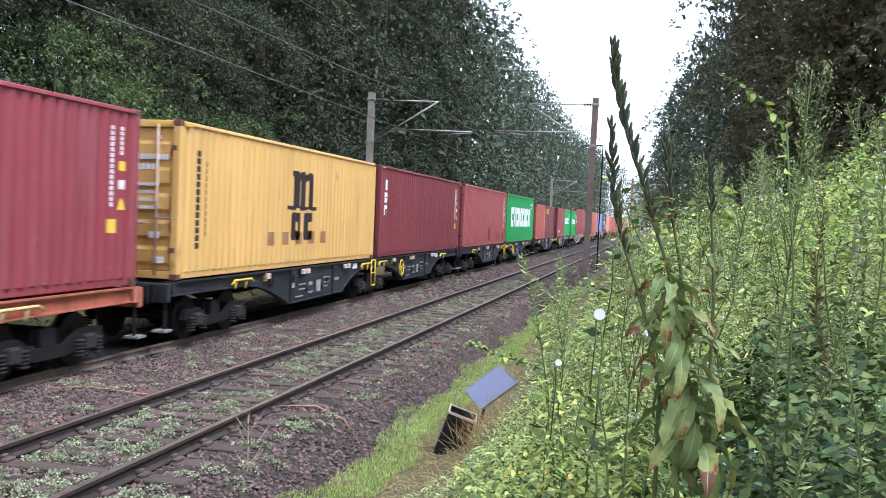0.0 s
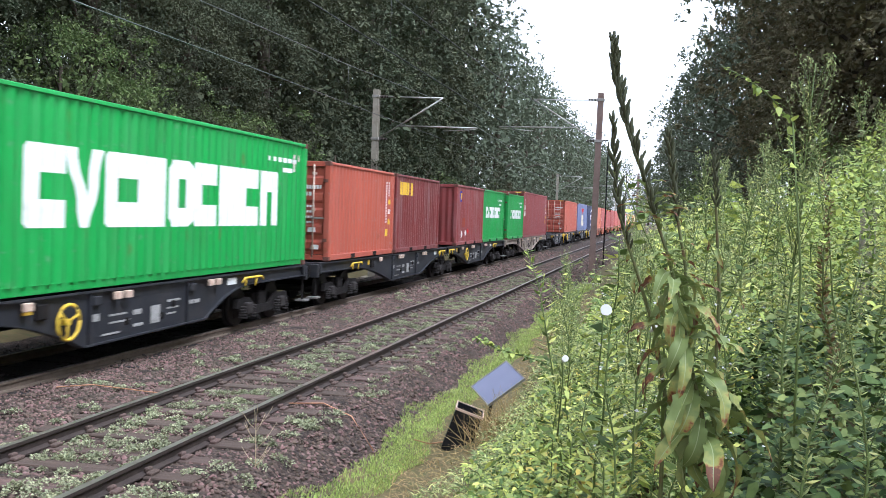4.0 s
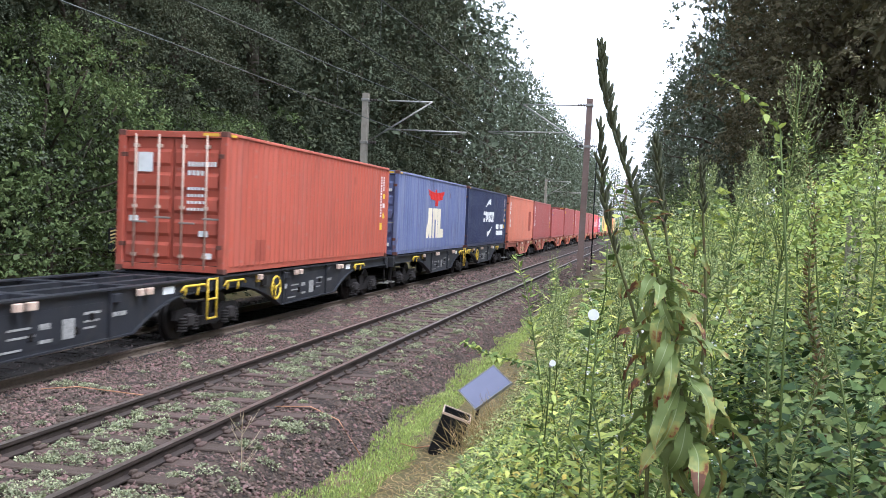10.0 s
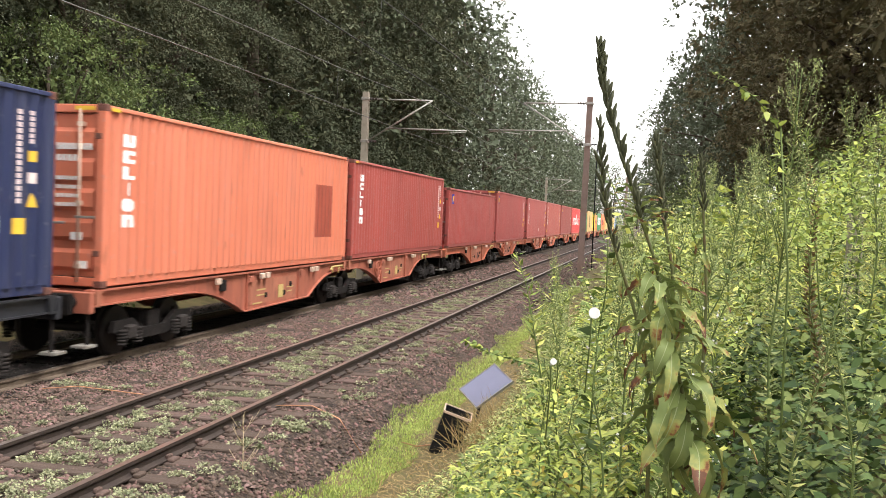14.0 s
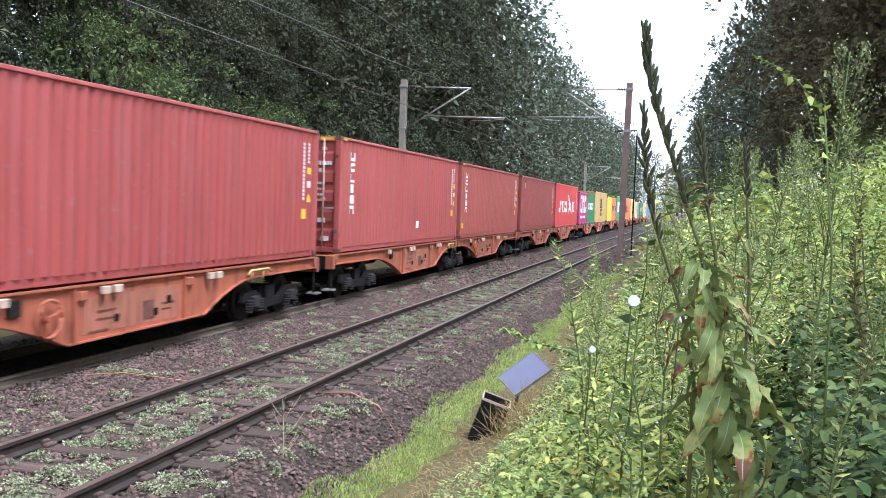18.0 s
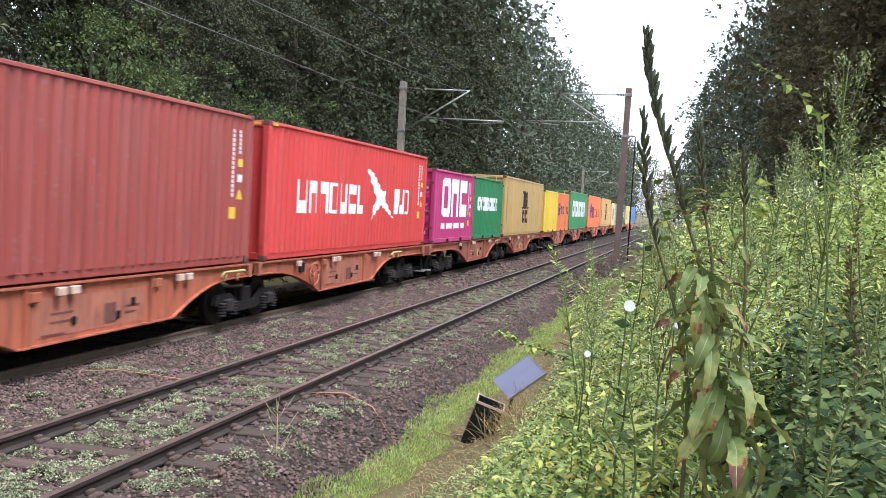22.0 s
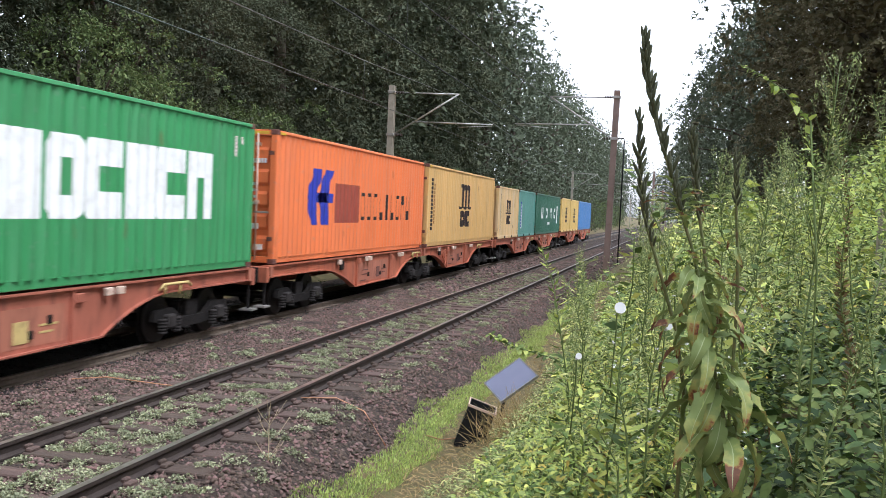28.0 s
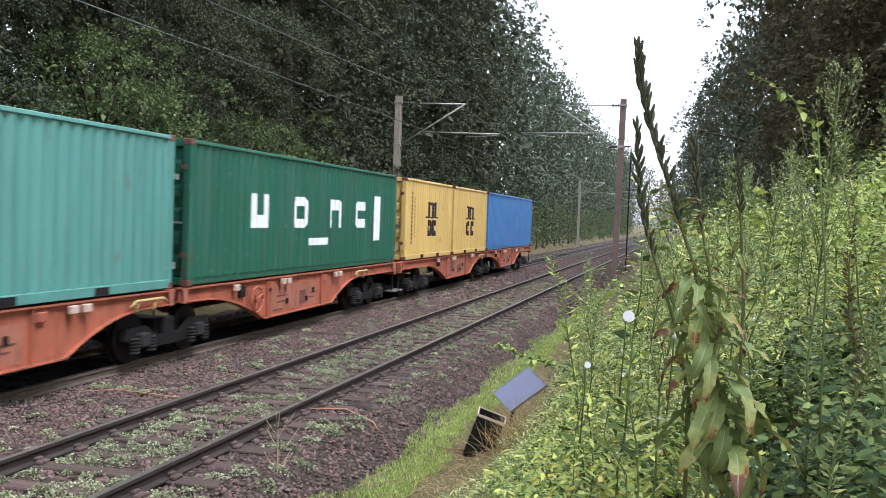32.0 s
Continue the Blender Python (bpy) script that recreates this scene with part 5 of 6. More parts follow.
def folded_leaves(name, base, way, length, width, rng, fold=0.12):
    """Broad leaves of two quads each, folded along the midrib."""
    n = len(base)
    way = unit(way)
    side = unit(np.cross(way, rng.normal(size=(n, 3)) * 0.35 + np.array([0, 0, 1.0])))
    up = np.cross(side, way)
    length, width = np.broadcast_to(length, n)[:, None], np.broadcast_to(width, n)[:, None]
    tip = base + way * length - np.array([0, 0, 1.0]) * length * 0.18
    mid = base + way * length * 0.5 + up * length * 0.05
    a = base + way * length * 0.3 + side * width / 2 + up * width * fold
    b = base + way * length * 0.3 - side * width / 2 + up * width * fold
    a2 = base + way * length * 0.7 + side * width * 0.36 + up * width * fold * 0.3 - np.array([0, 0, 1.0]) * length * 0.06
    b2 = base + way * length * 0.7 - side * width * 0.36 + up * width * fold * 0.3 - np.array([0, 0, 1.0]) * length * 0.06
    v = np.stack([base, a, a2, tip, mid, b2, b], 1).reshape(-1, 3)
    k = np.arange(n)[:, None] * 7
    q = np.concatenate([k + np.array([0, 1, 2, 3, 4]), k + np.array([0, 4, 3, 5, 6])], 0)
    return raw_mesh(name, v, quads=q)


# outline of the bank growth as seen from the path: sideways slope against rise
CAP = ((-0.35, -0.36), (-0.2, -0.272), (-0.165, -0.232), (-0.13, -0.185), (-0.118, -0.07), (-0.062, -0.03), (-0.018, 0.02), (0.048, 0.05), (0.101, 0.08), (0.214, 0.115), (0.5, 0.16))


def cap_z(x, y):
    return EYE[2] + y * np.interp(x / y, [c[0] for c in CAP], [c[1] for c in CAP])


def foot_of_bank(y):
    return -1.8 + 0.14 * np.sin(y * 0.9) + 0.1 * np.sin(y * 2.3) + 0.03 * (y - 10)


def build_verge():
    rng = np.random.default_rng(31)
    n = 46000
    y = 6 + 44 * rng.uniform(0, 1, n) ** 1.5
    x = -3.4 + 0.62 * rng.uniform(0, 1, n) + 0.1 * np.sin(y * 1.3) + 0.05 * np.sin(y * 4.1)
    base = np.stack([x, y, ground_z(x, y) - 0.01], 1)
    way = rng.normal(size=(n, 3)) * np.array([0.5, 0.5, 0.2]) + np.array([0, 0, 1])
    ob = part("verge_grass", leaves("verge_grass", base, way, rng.uniform(0.03, 0.09, n), 0.01, rng, 0.1), M_GRASS)
    tagged(ob, "bright green grass strip along the ballast", "grass", kind="stuff")
    n = 9000
    y = 7 + 30 * rng.uniform(0, 1, n) ** 1.4
    x = rng.uniform(-2.85, -1.75, n)
    base = np.stack([x, y, ground_z(x, y) - 0.005], 1)
    way = rng.normal(size=(n, 3)) * np.array([1, 1, 0.2]) + np.array([0, 0, 0.3])
    m = 900
    a, r = rng.uniform(0, math.tau, m), rng.uniform(0, 0.5, m)
    clump = np.stack([-1.78 + r * np.cos(a), 11.5 + 1.4 * r * np.sin(a), ground_z(-1.78 + r * np.cos(a), 0 * r) - 0.02], 1)
    base = np.concatenate([base, clump])
    way = np.concatenate([way, rng.normal(size=(m, 3)) * np.array([0.7, 0.7, 0.2]) + np.array([0, 0, 0.7])])
    long = np.concatenate([rng.uniform(0.05, 0.2, n), rng.uniform(0.25, 0.6, m)])
    n += m
    ob = part("dry_grass", leaves("dry_grass", base, way, long, 0.008, rng, 0.1), M_DRY)
    tagged(ob, "dry straw and dead stalks on the trodden path", "grass", kind="stuff")


def build_track_weeds():
    """Low pale weeds in tufts between and beside the rails."""
    rng = np.random.default_rng(41)
    tufts = []
    for _ in range(760):
        y = 6.5 + 34 * rng.uniform() ** 1.6
        r = rng.uniform()
        if r < 0.66:
            x = NEAR + rng.uniform(-0.66, 0.66)
        elif r < 0.82:
            x = rng.uniform(-4.62, -3.8)
        else:
            x = rng.uniform(-8.35, -6.5)
        tufts.append((x, y, rng.uniform(0.06, 0.15)))
    base, way, ln = [], [], []
    for x, y, r in tufts:
        # a mound of a few rosettes
        for _ in range(rng.integers(3, 6)):
            a, q = rng.uniform(0, math.tau), r * rng.uniform(0.1, 1.0)
            k = int(36 * (r / 0.1) ** 1.3)
            d = unit(rng.normal(size=(k, 3)))
            d[:, 2] = np.abs(d[:, 2])
            cx, cy = x + q * math.cos(a), y + q * math.sin(a)
            p = d * r * rng.uniform(0.35, 0.6) * rng.uniform(0.8, 1.05, (k, 1))
            base.append(np.array([cx, cy, float(ground_z(cx, cy)) + 0.01]) + p * np.array([1, 1, 0.85]))
            way.append(d * np.array([1, 1, 0.5]) + rng.normal(size=(k, 3)) * np.array([0.45, 0.45, 0.3]))
            ln.append(rng.uniform(0.015, 0.034, k))
    base, way, ln = np.concatenate(base), np.concatenate(way), np.concatenate(ln)
    ob = part("track_weeds", leaves("track_weeds", base, way, ln, ln * 0.75, rng), M_WEED)
    tagged(ob, "low pale green weeds tufted between the sleepers", "weeds", kind="stuff")


def build_undergrowth():
    rng = np.random.default_rng(51)

    def place(n, y0, y1, power):
        y = y0 + (y1 - y0) * rng.uniform(0, 1, n) ** power
        x = -2.2 + (0.36 * y + 2.6) * rng.uniform(0, 1, n)
        k = x > foot_of_bank(y)
        return x[k], y[k]

    def patch(name, n, y0, y1, power, hmin, hmax, size, aspect, mat, label, broad=True, slope=-9.0, gaps=0.0):
        x, y = place(n, y0, y1, power)
        room = cap_z(x, y) - ground_z(x, y)
        k = (room > 0.03) & (x > slope * y) & ~((x < -1.75) & (y > 10.6) & (y < 14.6))
        # bare, shady gaps between the clumps
        clump = 0.5 + 0.5 * np.sin(x * 5.0 + 2.0 * np.sin(y * 2.1)) * np.sin(y * 4.3 + 1.7 * np.sin(x * 3.0))
        if mat is not M_BRAMBLE:      # the brambles keep the foot of the near bank to themselves
            k &= ~((x > 0.1 * y) & (y < 7.0) & (rng.uniform(0, 1, len(x)) < 0.8))
        k &= rng.uniform(0, 1, len(x)) < 1 - gaps * np.clip((0.62 - clump) * 4, 0, 1)
        x, y = x[k], y[k]
        top = np.minimum(hmax * (0.1 + 0.9 * np.clip((x - foot_of_bank(y)) / 1.5, 0, 1)), np.maximum(cap_z(x, y) - ground_z(x, y), 0.08))
        lump = 0.55 + 0.45 * np.sin(x * 3.1 + 1.3 * np.sin(y * 1.7)) * np.sin(y * 2.3)
        h = hmin + (top - hmin) * lump * rng.uniform(0.2, 1, len(x)) ** 0.6
        base = np.stack([x, y, ground_z(x, y) + np.maximum(h, 0.02)], 1)
        m = len(x)
        way = rng.normal(size=(m, 3)) * np.array([1, 1, 0.35]) + np.array([-0.2, -0.5, 0.0])
        ln = size * rng.uniform(0.55, 1.35, m)
        make = folded_leaves if broad else leaves
        tagged(part(name, make(name, base, way, ln, ln * aspect, rng), mat), label, "undergrowth", kind="stuff")

    patch("bramble_leaves", 48000, 3.0, 8.5, 1.0, 0.02, 1.0, 0.058, 0.66, M_BRAMBLE, "dark green bramble thicket on the bank", True, 0.03, 0.7)
    patch("ivy_leaves", 13000, 4.0, 8.5, 1.0, 0.02, 0.7, 0.055, 0.6, M_IVY, "fresh mixed leaves at the edge of the bank")
    patch("low_leaves", 80000, 6.0, 19.0, 1.1, 0.02, 0.6, 0.055, 0.6, M_IVY, "mixed low leaves spilling down the bank", False, -9.0, 0.85)
    patch("nettle_leaves", 40000, 4.8, 14.0, 1.0, 0.1, 1.5, 0.055, 0.42, M_NETTLE, "fresh green nettles and bindweed among the brambles", True, -9.0, 0.9)
    patch("yellowing_leaves", 3800, 5.0, 14.0, 1.0, 0.05, 0.9, 0.06, 0.55, M_YELLOWING, "yellowing leaves scattered in the undergrowth")
    patch("grey_green_haze", 44000, 5.2, 13.0, 1.0, 0.4, 2.6, 0.065, 0.15, M_FLEABANE, "mass of narrow grey-green leaves of tall herbs", False, -9.0, 0.75)
    m = 1600
    y = rng.uniform(3.9, 7.5, m)
    x = y * rng.uniform(0.135, 0.27, m)
    z = EYE[2] + y * (rng.uniform(-0.05, 1, m) * np.interp(x / y, (0.13, 0.22, 0.3), (0.03, 0.13, 0.15)) - 0.02 * rng.uniform(0, 1, m))
    ln = rng.uniform(0.02, 0.04, m)
    tagged(part("climber_leaves", folded_leaves("climber_leaves", np.stack([x, y, z], 1), rng.normal(size=(m, 3)) * np.array([1, 1, 0.5]) + np.array([0, -0.5, 0]), ln, ln * 0.7, rng), M_LIME),
           "bright lime green climbing leaves over the bank", "undergrowth", kind="stuff")
    patch("bank_leaves", 30000, 14.0, 75.0, 1.3, 0.1, 2.0, 0.2, 0.6, M_NETTLE, "green shrubby growth further along the bank", False)


def herb_arrays(rng, height, leaf_len, count, droop, branches, bud):
    """Stem points, and bases, ways and lengths of the leaves of a tall herb."""
    lean = rng.normal(0, 0.09, 2)
    pts = [np.array([0.0, 0, -0.05])]
    for i in range(1, 9):
        f = i / 8
        pts.append(np.array([lean[0] * f * f * height + rng.normal(0, 0.014), lean[1] * f * f * height + rng.normal(0, 0.014), height * f]))

    def at(f):
        k = min(int(f * 8), 7)
        g = f * 8 - k
        return pts[k] * (1 - g) + pts[k + 1] * g
    base, way, ln, twigs, buds = [], [], [], [], []
    for i in range(count):
        f = 0.1 + 0.9 * (i / count)
        a = i * 2.4
        d = np.array([math.cos(a), math.sin(a), 0.7 - droop])
        base.append(at(f) + d * 0.004)
        way.append(d + rng.normal(0, 0.2, 3))
        ln.append(leaf_len * (1.15 - 0.75 * f) * rng.uniform(0.7, 1.2))
    for b in range(branches):
        f = rng.uniform(0.6, 0.97)
        a = rng.uniform(0, math.tau)
        p = at(f)
        q = p + np.array([math.cos(a) * 0.36, math.sin(a) * 0.36, 0.95]) * height * 0.15 * (1.25 - f) * 2.0 * rng.uniform(0.6, 1.2)
        twigs.append((p, (p + q) / 2 + rng.normal(0, 0.008, 3), q))
        for k in range(bud):
            g = rng.uniform(0.15, 1.05)
            if k % 2:
                base.append(p + (q - p) * g)
                way.append(rng.normal(size=3) + np.array([0, 0, 0.9]))
                ln.append(leaf_len * 0.22 * rng.uniform(0.5, 1.2))
            else:
                buds.append(p + (q - p) * (0.72 + 0.33 * g) + rng.normal(0, 0.013, 3))
    return pts, np.array(base), np.array(way), np.array(ln), twigs, np.array(buds)


def build_herb(name, height, mat, leaf_len, leaf_w, count, seed, label, branches=0, droop=0.2, bud=22):
    """A tall herb: stem, twigs and narrow leaves up its length."""
    rng = np.random.default_rng(seed)
    t = thing(name, pose(0, 0, 0), label, "wild plant", "tall plants on the bank")
    pts, base, way, ln, twigs, buds = herb_arrays(rng, height, leaf_len, count, droop, branches, bud)
    part("stem", tube(bmesh.new(), [tuple(p) for p in pts], [0.007 - 0.0006 * i for i in range(9)], 6), M_STEM, t)
    if twigs:
        bm = bmesh.new()
        for w in twigs:
            tube(bm, [tuple(p) for p in w], [0.0017, 0.0014, 0.001], 4)
        tagged(part("branching_top", bm, M_STEM, t), kind="stuff")
        w = rng.uniform(0.009, 0.018, len(buds))
        tagged(part("bud_spray", leaves("bud_spray", buds, rng.normal(size=(len(buds), 3)) + np.array([0, 0, 1.2]), w, w * 0.55, rng), M_BUD, t), kind="stuff")
    tagged(part("foliage", leaves("foliage", base, way, ln, ln * leaf_w, rng, -0.05), mat, t), kind="stuff")
    return t


def build_bank_plants():
    herbs = [build_herb("fleabane", 1.5, M_FLEABANE, 0.1, 0.14, 200, 61, "tall fleabane with narrow grey-green leaves", 18),
             build_herb("willowherb", 1.5, M_NETTLE, 0.13, 0.22, 130, 62, "willowherb with slender green leaves", 4),
             build_herb("nettle", 1.5, M_NETTLE, 0.11, 0.5, 100, 63, "stinging nettle with broad green leaves", 0, 0.5),
             build_herb("fleabane", 1.5, M_FLEABANE, 0.085, 0.12, 220, 64, "tall branching fleabane in bud", 24)]
    rng = random.Random(9)
    spots = []
    for i in range(95):
        y = rng.uniform(3.6, 13)
        x = rng.uniform(-0.11, 0.34) * y
        h = float(cap_z(x, y) - ground_z(x, y)) * rng.uniform(0.7, 1.08)
        if 0.4 < h < 2.6 and not (y < 5.0 and x > 0.1 * y):
            spots.append((x, y, h / 1.5))
    spread(herbs, spots, 5)


# ---- the plants in front of the camera ----
def pod_mesh():
    return tube(bmesh.new(), [(0, 0, 0), (0, 0.004, 0.2), (0, 0.0, 0.6), (0, -0.02, 0.92), (0, -0.02, 1.0)], [0.035, 0.09, 0.1, 0.06, 0.02], 6)


def long_leaf_mesh(curl, seed):
    """A long leaf of unit length along +y, folded along the midrib and drooping by curl."""
    rng = random.Random(seed)
    bm = bmesh.new()
    rows, n = [], 14
    y = z = 0.0
    a = 0.35
    for i in range(n + 1):
        f = i / n
        w = 0.115 * math.sin(math.pi * min(1, f * 0.9 + 0.08)) ** 0.8 * (1 if f < 1 else 0.05)
        row = []
        for s in (-1, -0.5, -0.05, 0.05, 0.5, 1):
            e = abs(s)
            wave = 0.0 if e < 0.1 else e * (0.03 * math.sin(f * 17 + seed * 2.1 + s * 1.4) + 0.014 * math.sin(f * 41 + s * 3 + seed))
            row.append(bm.verts.new((s * w * (1 + 0.1 * e * math.sin(f * 29 + s + seed)) + 0.03 * math.sin(f * 5 + seed), y, z + e * w * 0.45 + wave)))
        rows.append(row)
        y += math.cos(a) / n
        z += math.sin(a) / n
        a -= curl / n * (1 + rng.uniform(-0.5, 0.5))
    for r0, r1 in zip(rows, rows[1:]):
        for k in range(5):
            face = bm.faces.new((r0[k], r0[k + 1], r1[k + 1], r1[k]))
            face.smooth = True
            face.material_index = 1 if k == 2 else 0
    me = bpy.data.meshes.new("leaf")
    bm.to_mesh(me)
    bm.free()
    me.materials.append(M_DOCK)
    me.materials.append(M_RIB)
    return me


def stem_at(pts, f):
    k = min(int(f * (len(pts) - 1)), len(pts) - 2)
    g = f * (len(pts) - 1) - k
    return Vector(pts[k]).lerp(Vector(pts[k + 1]), g)


def build_spike(foot, pts, label, pods, leaf_from, leaf_count, leaf_len, seed, pod_len=0.062, young=0):
    """A pod-bearing spike: pts run from the tip down, relative to the foot."""
    rng = random.Random(seed)
    t = thing("evening_primrose", pose(*foot), label, "wild plant", "tall plants on the bank")
    up = [Vector(p) - Vector(foot) for p in pts[::-1]]
    up = [Vector((up[0].x * 1.1, 0, -0.05))] + up
    n = len(up)
    part("stem", tube(bmesh.new(), up, [0.0075 - 0.005 * i / n for i in range(n)], 7), M_POD_STEM, t)
    me = bpy.data.meshes.new("seed_pod")
    bm = pod_mesh()
    bm.to_mesh(me)
    bm.free()
    me.materials.append(M_POD)
    for i in range(pods):
        f = 1.0 - 0.43 * (i / pods) ** 1.15
        a = i * 2.4 + rng.uniform(-0.3, 0.3)
        s = pod_len * rng.uniform(0.75, 1.15) * (0.8 if i < 6 else 1)
        p = part("seed_pod", me, None, t)
        b = stem_at(up, f)
        m = Matrix.Translation(b) @ Euler((0, 0, a)).to_matrix().to_4x4() @ Euler((radians(-rng.uniform(8, 30)), 0, 0)).to_matrix().to_4x4()
        p.matrix_basis = m @ Matrix.Diagonal((s * 1.15, s * 1.15, s, 1))
    forms = [long_leaf_mesh(c, k) for k, c in enumerate((1.3, 1.9, 2.3, 0.9))]
    for i in range(leaf_count):
        f = leaf_from - (leaf_from - 0.16) * (i / max(1, leaf_count - 1))
        a = 137.5 * i + rng.uniform(-25, 25)
        p = part("leaf", forms[i % 4], None, t)
        s = leaf_len * (0.62 + 0.5 * i / leaf_count) * rng.uniform(0.85, 1.15)
        p.matrix_basis = Matrix.Translation(stem_at(up, f)) @ pose(0, 0, 0, rng.uniform(-50, 10) - 30 * i / leaf_count, rng.uniform(-20, 20), a) @ Matrix.Diagonal((s * rng.uniform(0.85, 1.15), s, s, 1))
    for i in range(young):
        p = part("young_leaf", forms[3], None, t)
        s = leaf_len * rng.uniform(0.28, 0.5)
        p.matrix_basis = Matrix.Translation(stem_at(up, rng.uniform(0.42, 0.66))) @ pose(0, 0, 0, rng.uniform(-25, 30), 0, rng.uniform(0, 360)) @ Matrix.Diagonal((s * 0.8, s, s, 1))
    return t


def build_front_plants():
    sway = []
    sway.append((build_spike((0.26, 3.0, 0.82), [(-0.153, 3.0, 3.0), (-0.138, 3.0, 2.88), (-0.103, 3.0, 2.75), (-0.06, 3.0, 2.63), (-0.015, 3.0, 2.49), (0.03, 3.0, 2.37), (0.07, 3.0, 2.23),
                                              (0.11, 3.0, 2.04), (0.16, 3.0, 1.84), (0.19, 3.0, 1.63)],
                             "tall evening primrose spike with seed pods and drooping red-tipped leaves", 78, 0.45, 56, 0.235, 1, 0.054, 30), 1.0))
    sway.append((build_spike((0.1, 3.1, 0.78), [(-0.15, 3.1, 2.76), (-0.14, 3.1, 2.59), (-0.11, 3.1, 2.43), (-0.06, 3.1, 2.29), (0.0, 3.1, 2.11), (0.04, 3.1, 1.91)],
                             "slender evening primrose spike leaning over the line", 42, 0.55, 8, 0.12, 2, 0.052), 0.8))
    sway.append((build_spike((0.16, 3.2, 0.8), [(0.02, 3.2, 2.73), (0.04, 3.2, 2.59), (0.06, 3.2, 2.46), (0.09, 3.2, 2.31), (0.11, 3.2, 2.0)],
                             "short upright evening primrose spike", 36, 0.6, 8, 0.13, 3, 0.048), 0.6))
    sway.append((build_spike((0.3, 3.9, 0.85), [(0.2, 3.9, 2.72), (0.21, 3.9, 2.6), (0.22, 3.9, 2.45), (0.24, 3.9, 2.2)],
                             "short evening primrose with young green pods", 30, 0.6, 10, 0.13, 4, 0.048), 0.5))
    for k, (x, y, h, seed, label) in enumerate(((0.43, 3.6, 2.16, 81, "tall branching fleabane with pale buds"), (0.38, 3.0, 1.5, 82, "leafy upright fleabane in front"),
                                                (0.7, 3.1, 1.2, 83, "leafy fleabane beside the brambles"), (0.93, 5.0, 2.1, 84, "thin pointed herb above the bank"),
                                                (0.02, 3.4, 1.0, 85, "leafy young fleabane low on the bank"), (-0.1, 3.6, 1.1, 86, "young fleabane on the edge of the bank"))):
        t = build_herb("fleabane", h, M_FLEABANE, 0.055 if k != 1 else 0.065, 0.24, int(190 * h), seed, label, 30 if k == 0 else 4, 0.25, 30)
        t.matrix_basis = pose(x, y, float(ground_z(x, y)))
        sway.append((t, 0.5))
    t = build_herb("dock", 1.75, M_SEEDHEAD, 0.05, 0.45, 420, 88, "brown dried dock seed stalk among the green", 8, 0.1, 20)
    t.matrix_basis = pose(0.78, 4.5, float(ground_z(0.78, 4.5)))
    sway.append((t, 0.4))
    # bindweed trumpets, daisies and a bramble shoot
    for x, y, z, r in ((-0.178, 3.4, 2.131, 0.021), (-0.315, 3.4, 1.949, 0.012), (-0.008, 3.4, 2.077, 0.013)):
        f = thing("bindweed_flower", pose(x, y, z, 70, 0, 15), "white trumpet flower of bindweed", "flower", "white flowers on the bank")
        bm = bmesh.new()
        tube(bm, [(0, 0, -0.05), (0, 0, -0.02), (0, 0, 0), (0, 0, 0.006)], [0.004, 0.008, r * 0.75, r], 12)
        part("trumpet", bm, M_PETAL, f)
        part("stalk", tube(bmesh.new(), [(0, 0, -0.05), (0.01, -0.06, -0.12), (0.0, -0.25, -0.2)], 0.003, 5), M_STEM, f)
    rng = np.random.default_rng(91)
    n = 150
    y = rng.uniform(2.9, 6.5, n)
    x = y * rng.uniform(-0.06, 0.12, n)
    z = EYE[2] + y * rng.uniform(-0.24, -0.07, n)
    base = np.stack([x, y, z], 1)
    petals, ways = np.repeat(base, 6, 0), rng.normal(size=(n * 6, 3)) * np.array([1, 1, 0.4])
    tagged(part("white_daisies", leaves("white_daisies", petals, ways, 0.009, 0.008, rng, 0), M_PETAL), "tiny white daisy heads scattered in the growth", "flowers", kind="stuff")
    shoot = thing("bramble_shoot", pose(-0.58, 8.0, 1.05), "arching bramble shoot with fresh leaves", "wild plant")
    pts = [(0.6, 0.4, -0.9), (0.3, 0.2, -0.25), (0, 0, 0), (-0.24, 0, 0.15), (-0.49, 0, 0.21), (-0.73, 0, 0.26), (-0.94, 0, 0.35)]
    part("cane", tube(bmesh.new(), pts, [0.009, 0.009, 0.008, 0.008, 0.007, 0.006, 0.005], 6), M_STEM, shoot)
    base, way = [], []
    for i in range(150):
        p = stem_at(pts, 0.25 + 0.75 * i / 150)
        base.append(tuple(p))
        way.append(tuple(rng.normal(size=3) * np.array([1, 1, 0.5])))
    ln = rng.uniform(0.04, 0.085, 150)
    tagged(part("foliage", folded_leaves("foliage", np.array(base), np.array(way), ln, ln * 0.6, rng), M_NETTLE, shoot), kind="stuff")
    arch = thing("hop_shoot", pose(0.42, 3.4, 2.8), "bright green climbing shoot arching in the air", "wild plant")
    pts = [(0.06, 0.05, -1.75), (0.05, 0.02, -0.5), (0, 0, 0), (-0.09, 0, 0.1), (-0.16, 0, 0.15), (-0.24, 0, 0.19)]
    part("stem", tube(bmesh.new(), pts, [0.005, 0.004, 0.003, 0.003, 0.002, 0.0015], 5), M_STEM, arch)
    base = [tuple(stem_at(pts, 0.3 + 0.7 * i / 34)) for i in range(34)]
    ln = np.linspace(0.05, 0.014, 34)
    tagged(part("foliage", folded_leaves("foliage", np.array(base), rng.normal(size=(34, 3)) * np.array([1, 1, 0.5]), ln, ln * 0.6, rng), M_LIME, arch), kind="stuff")
    return sway


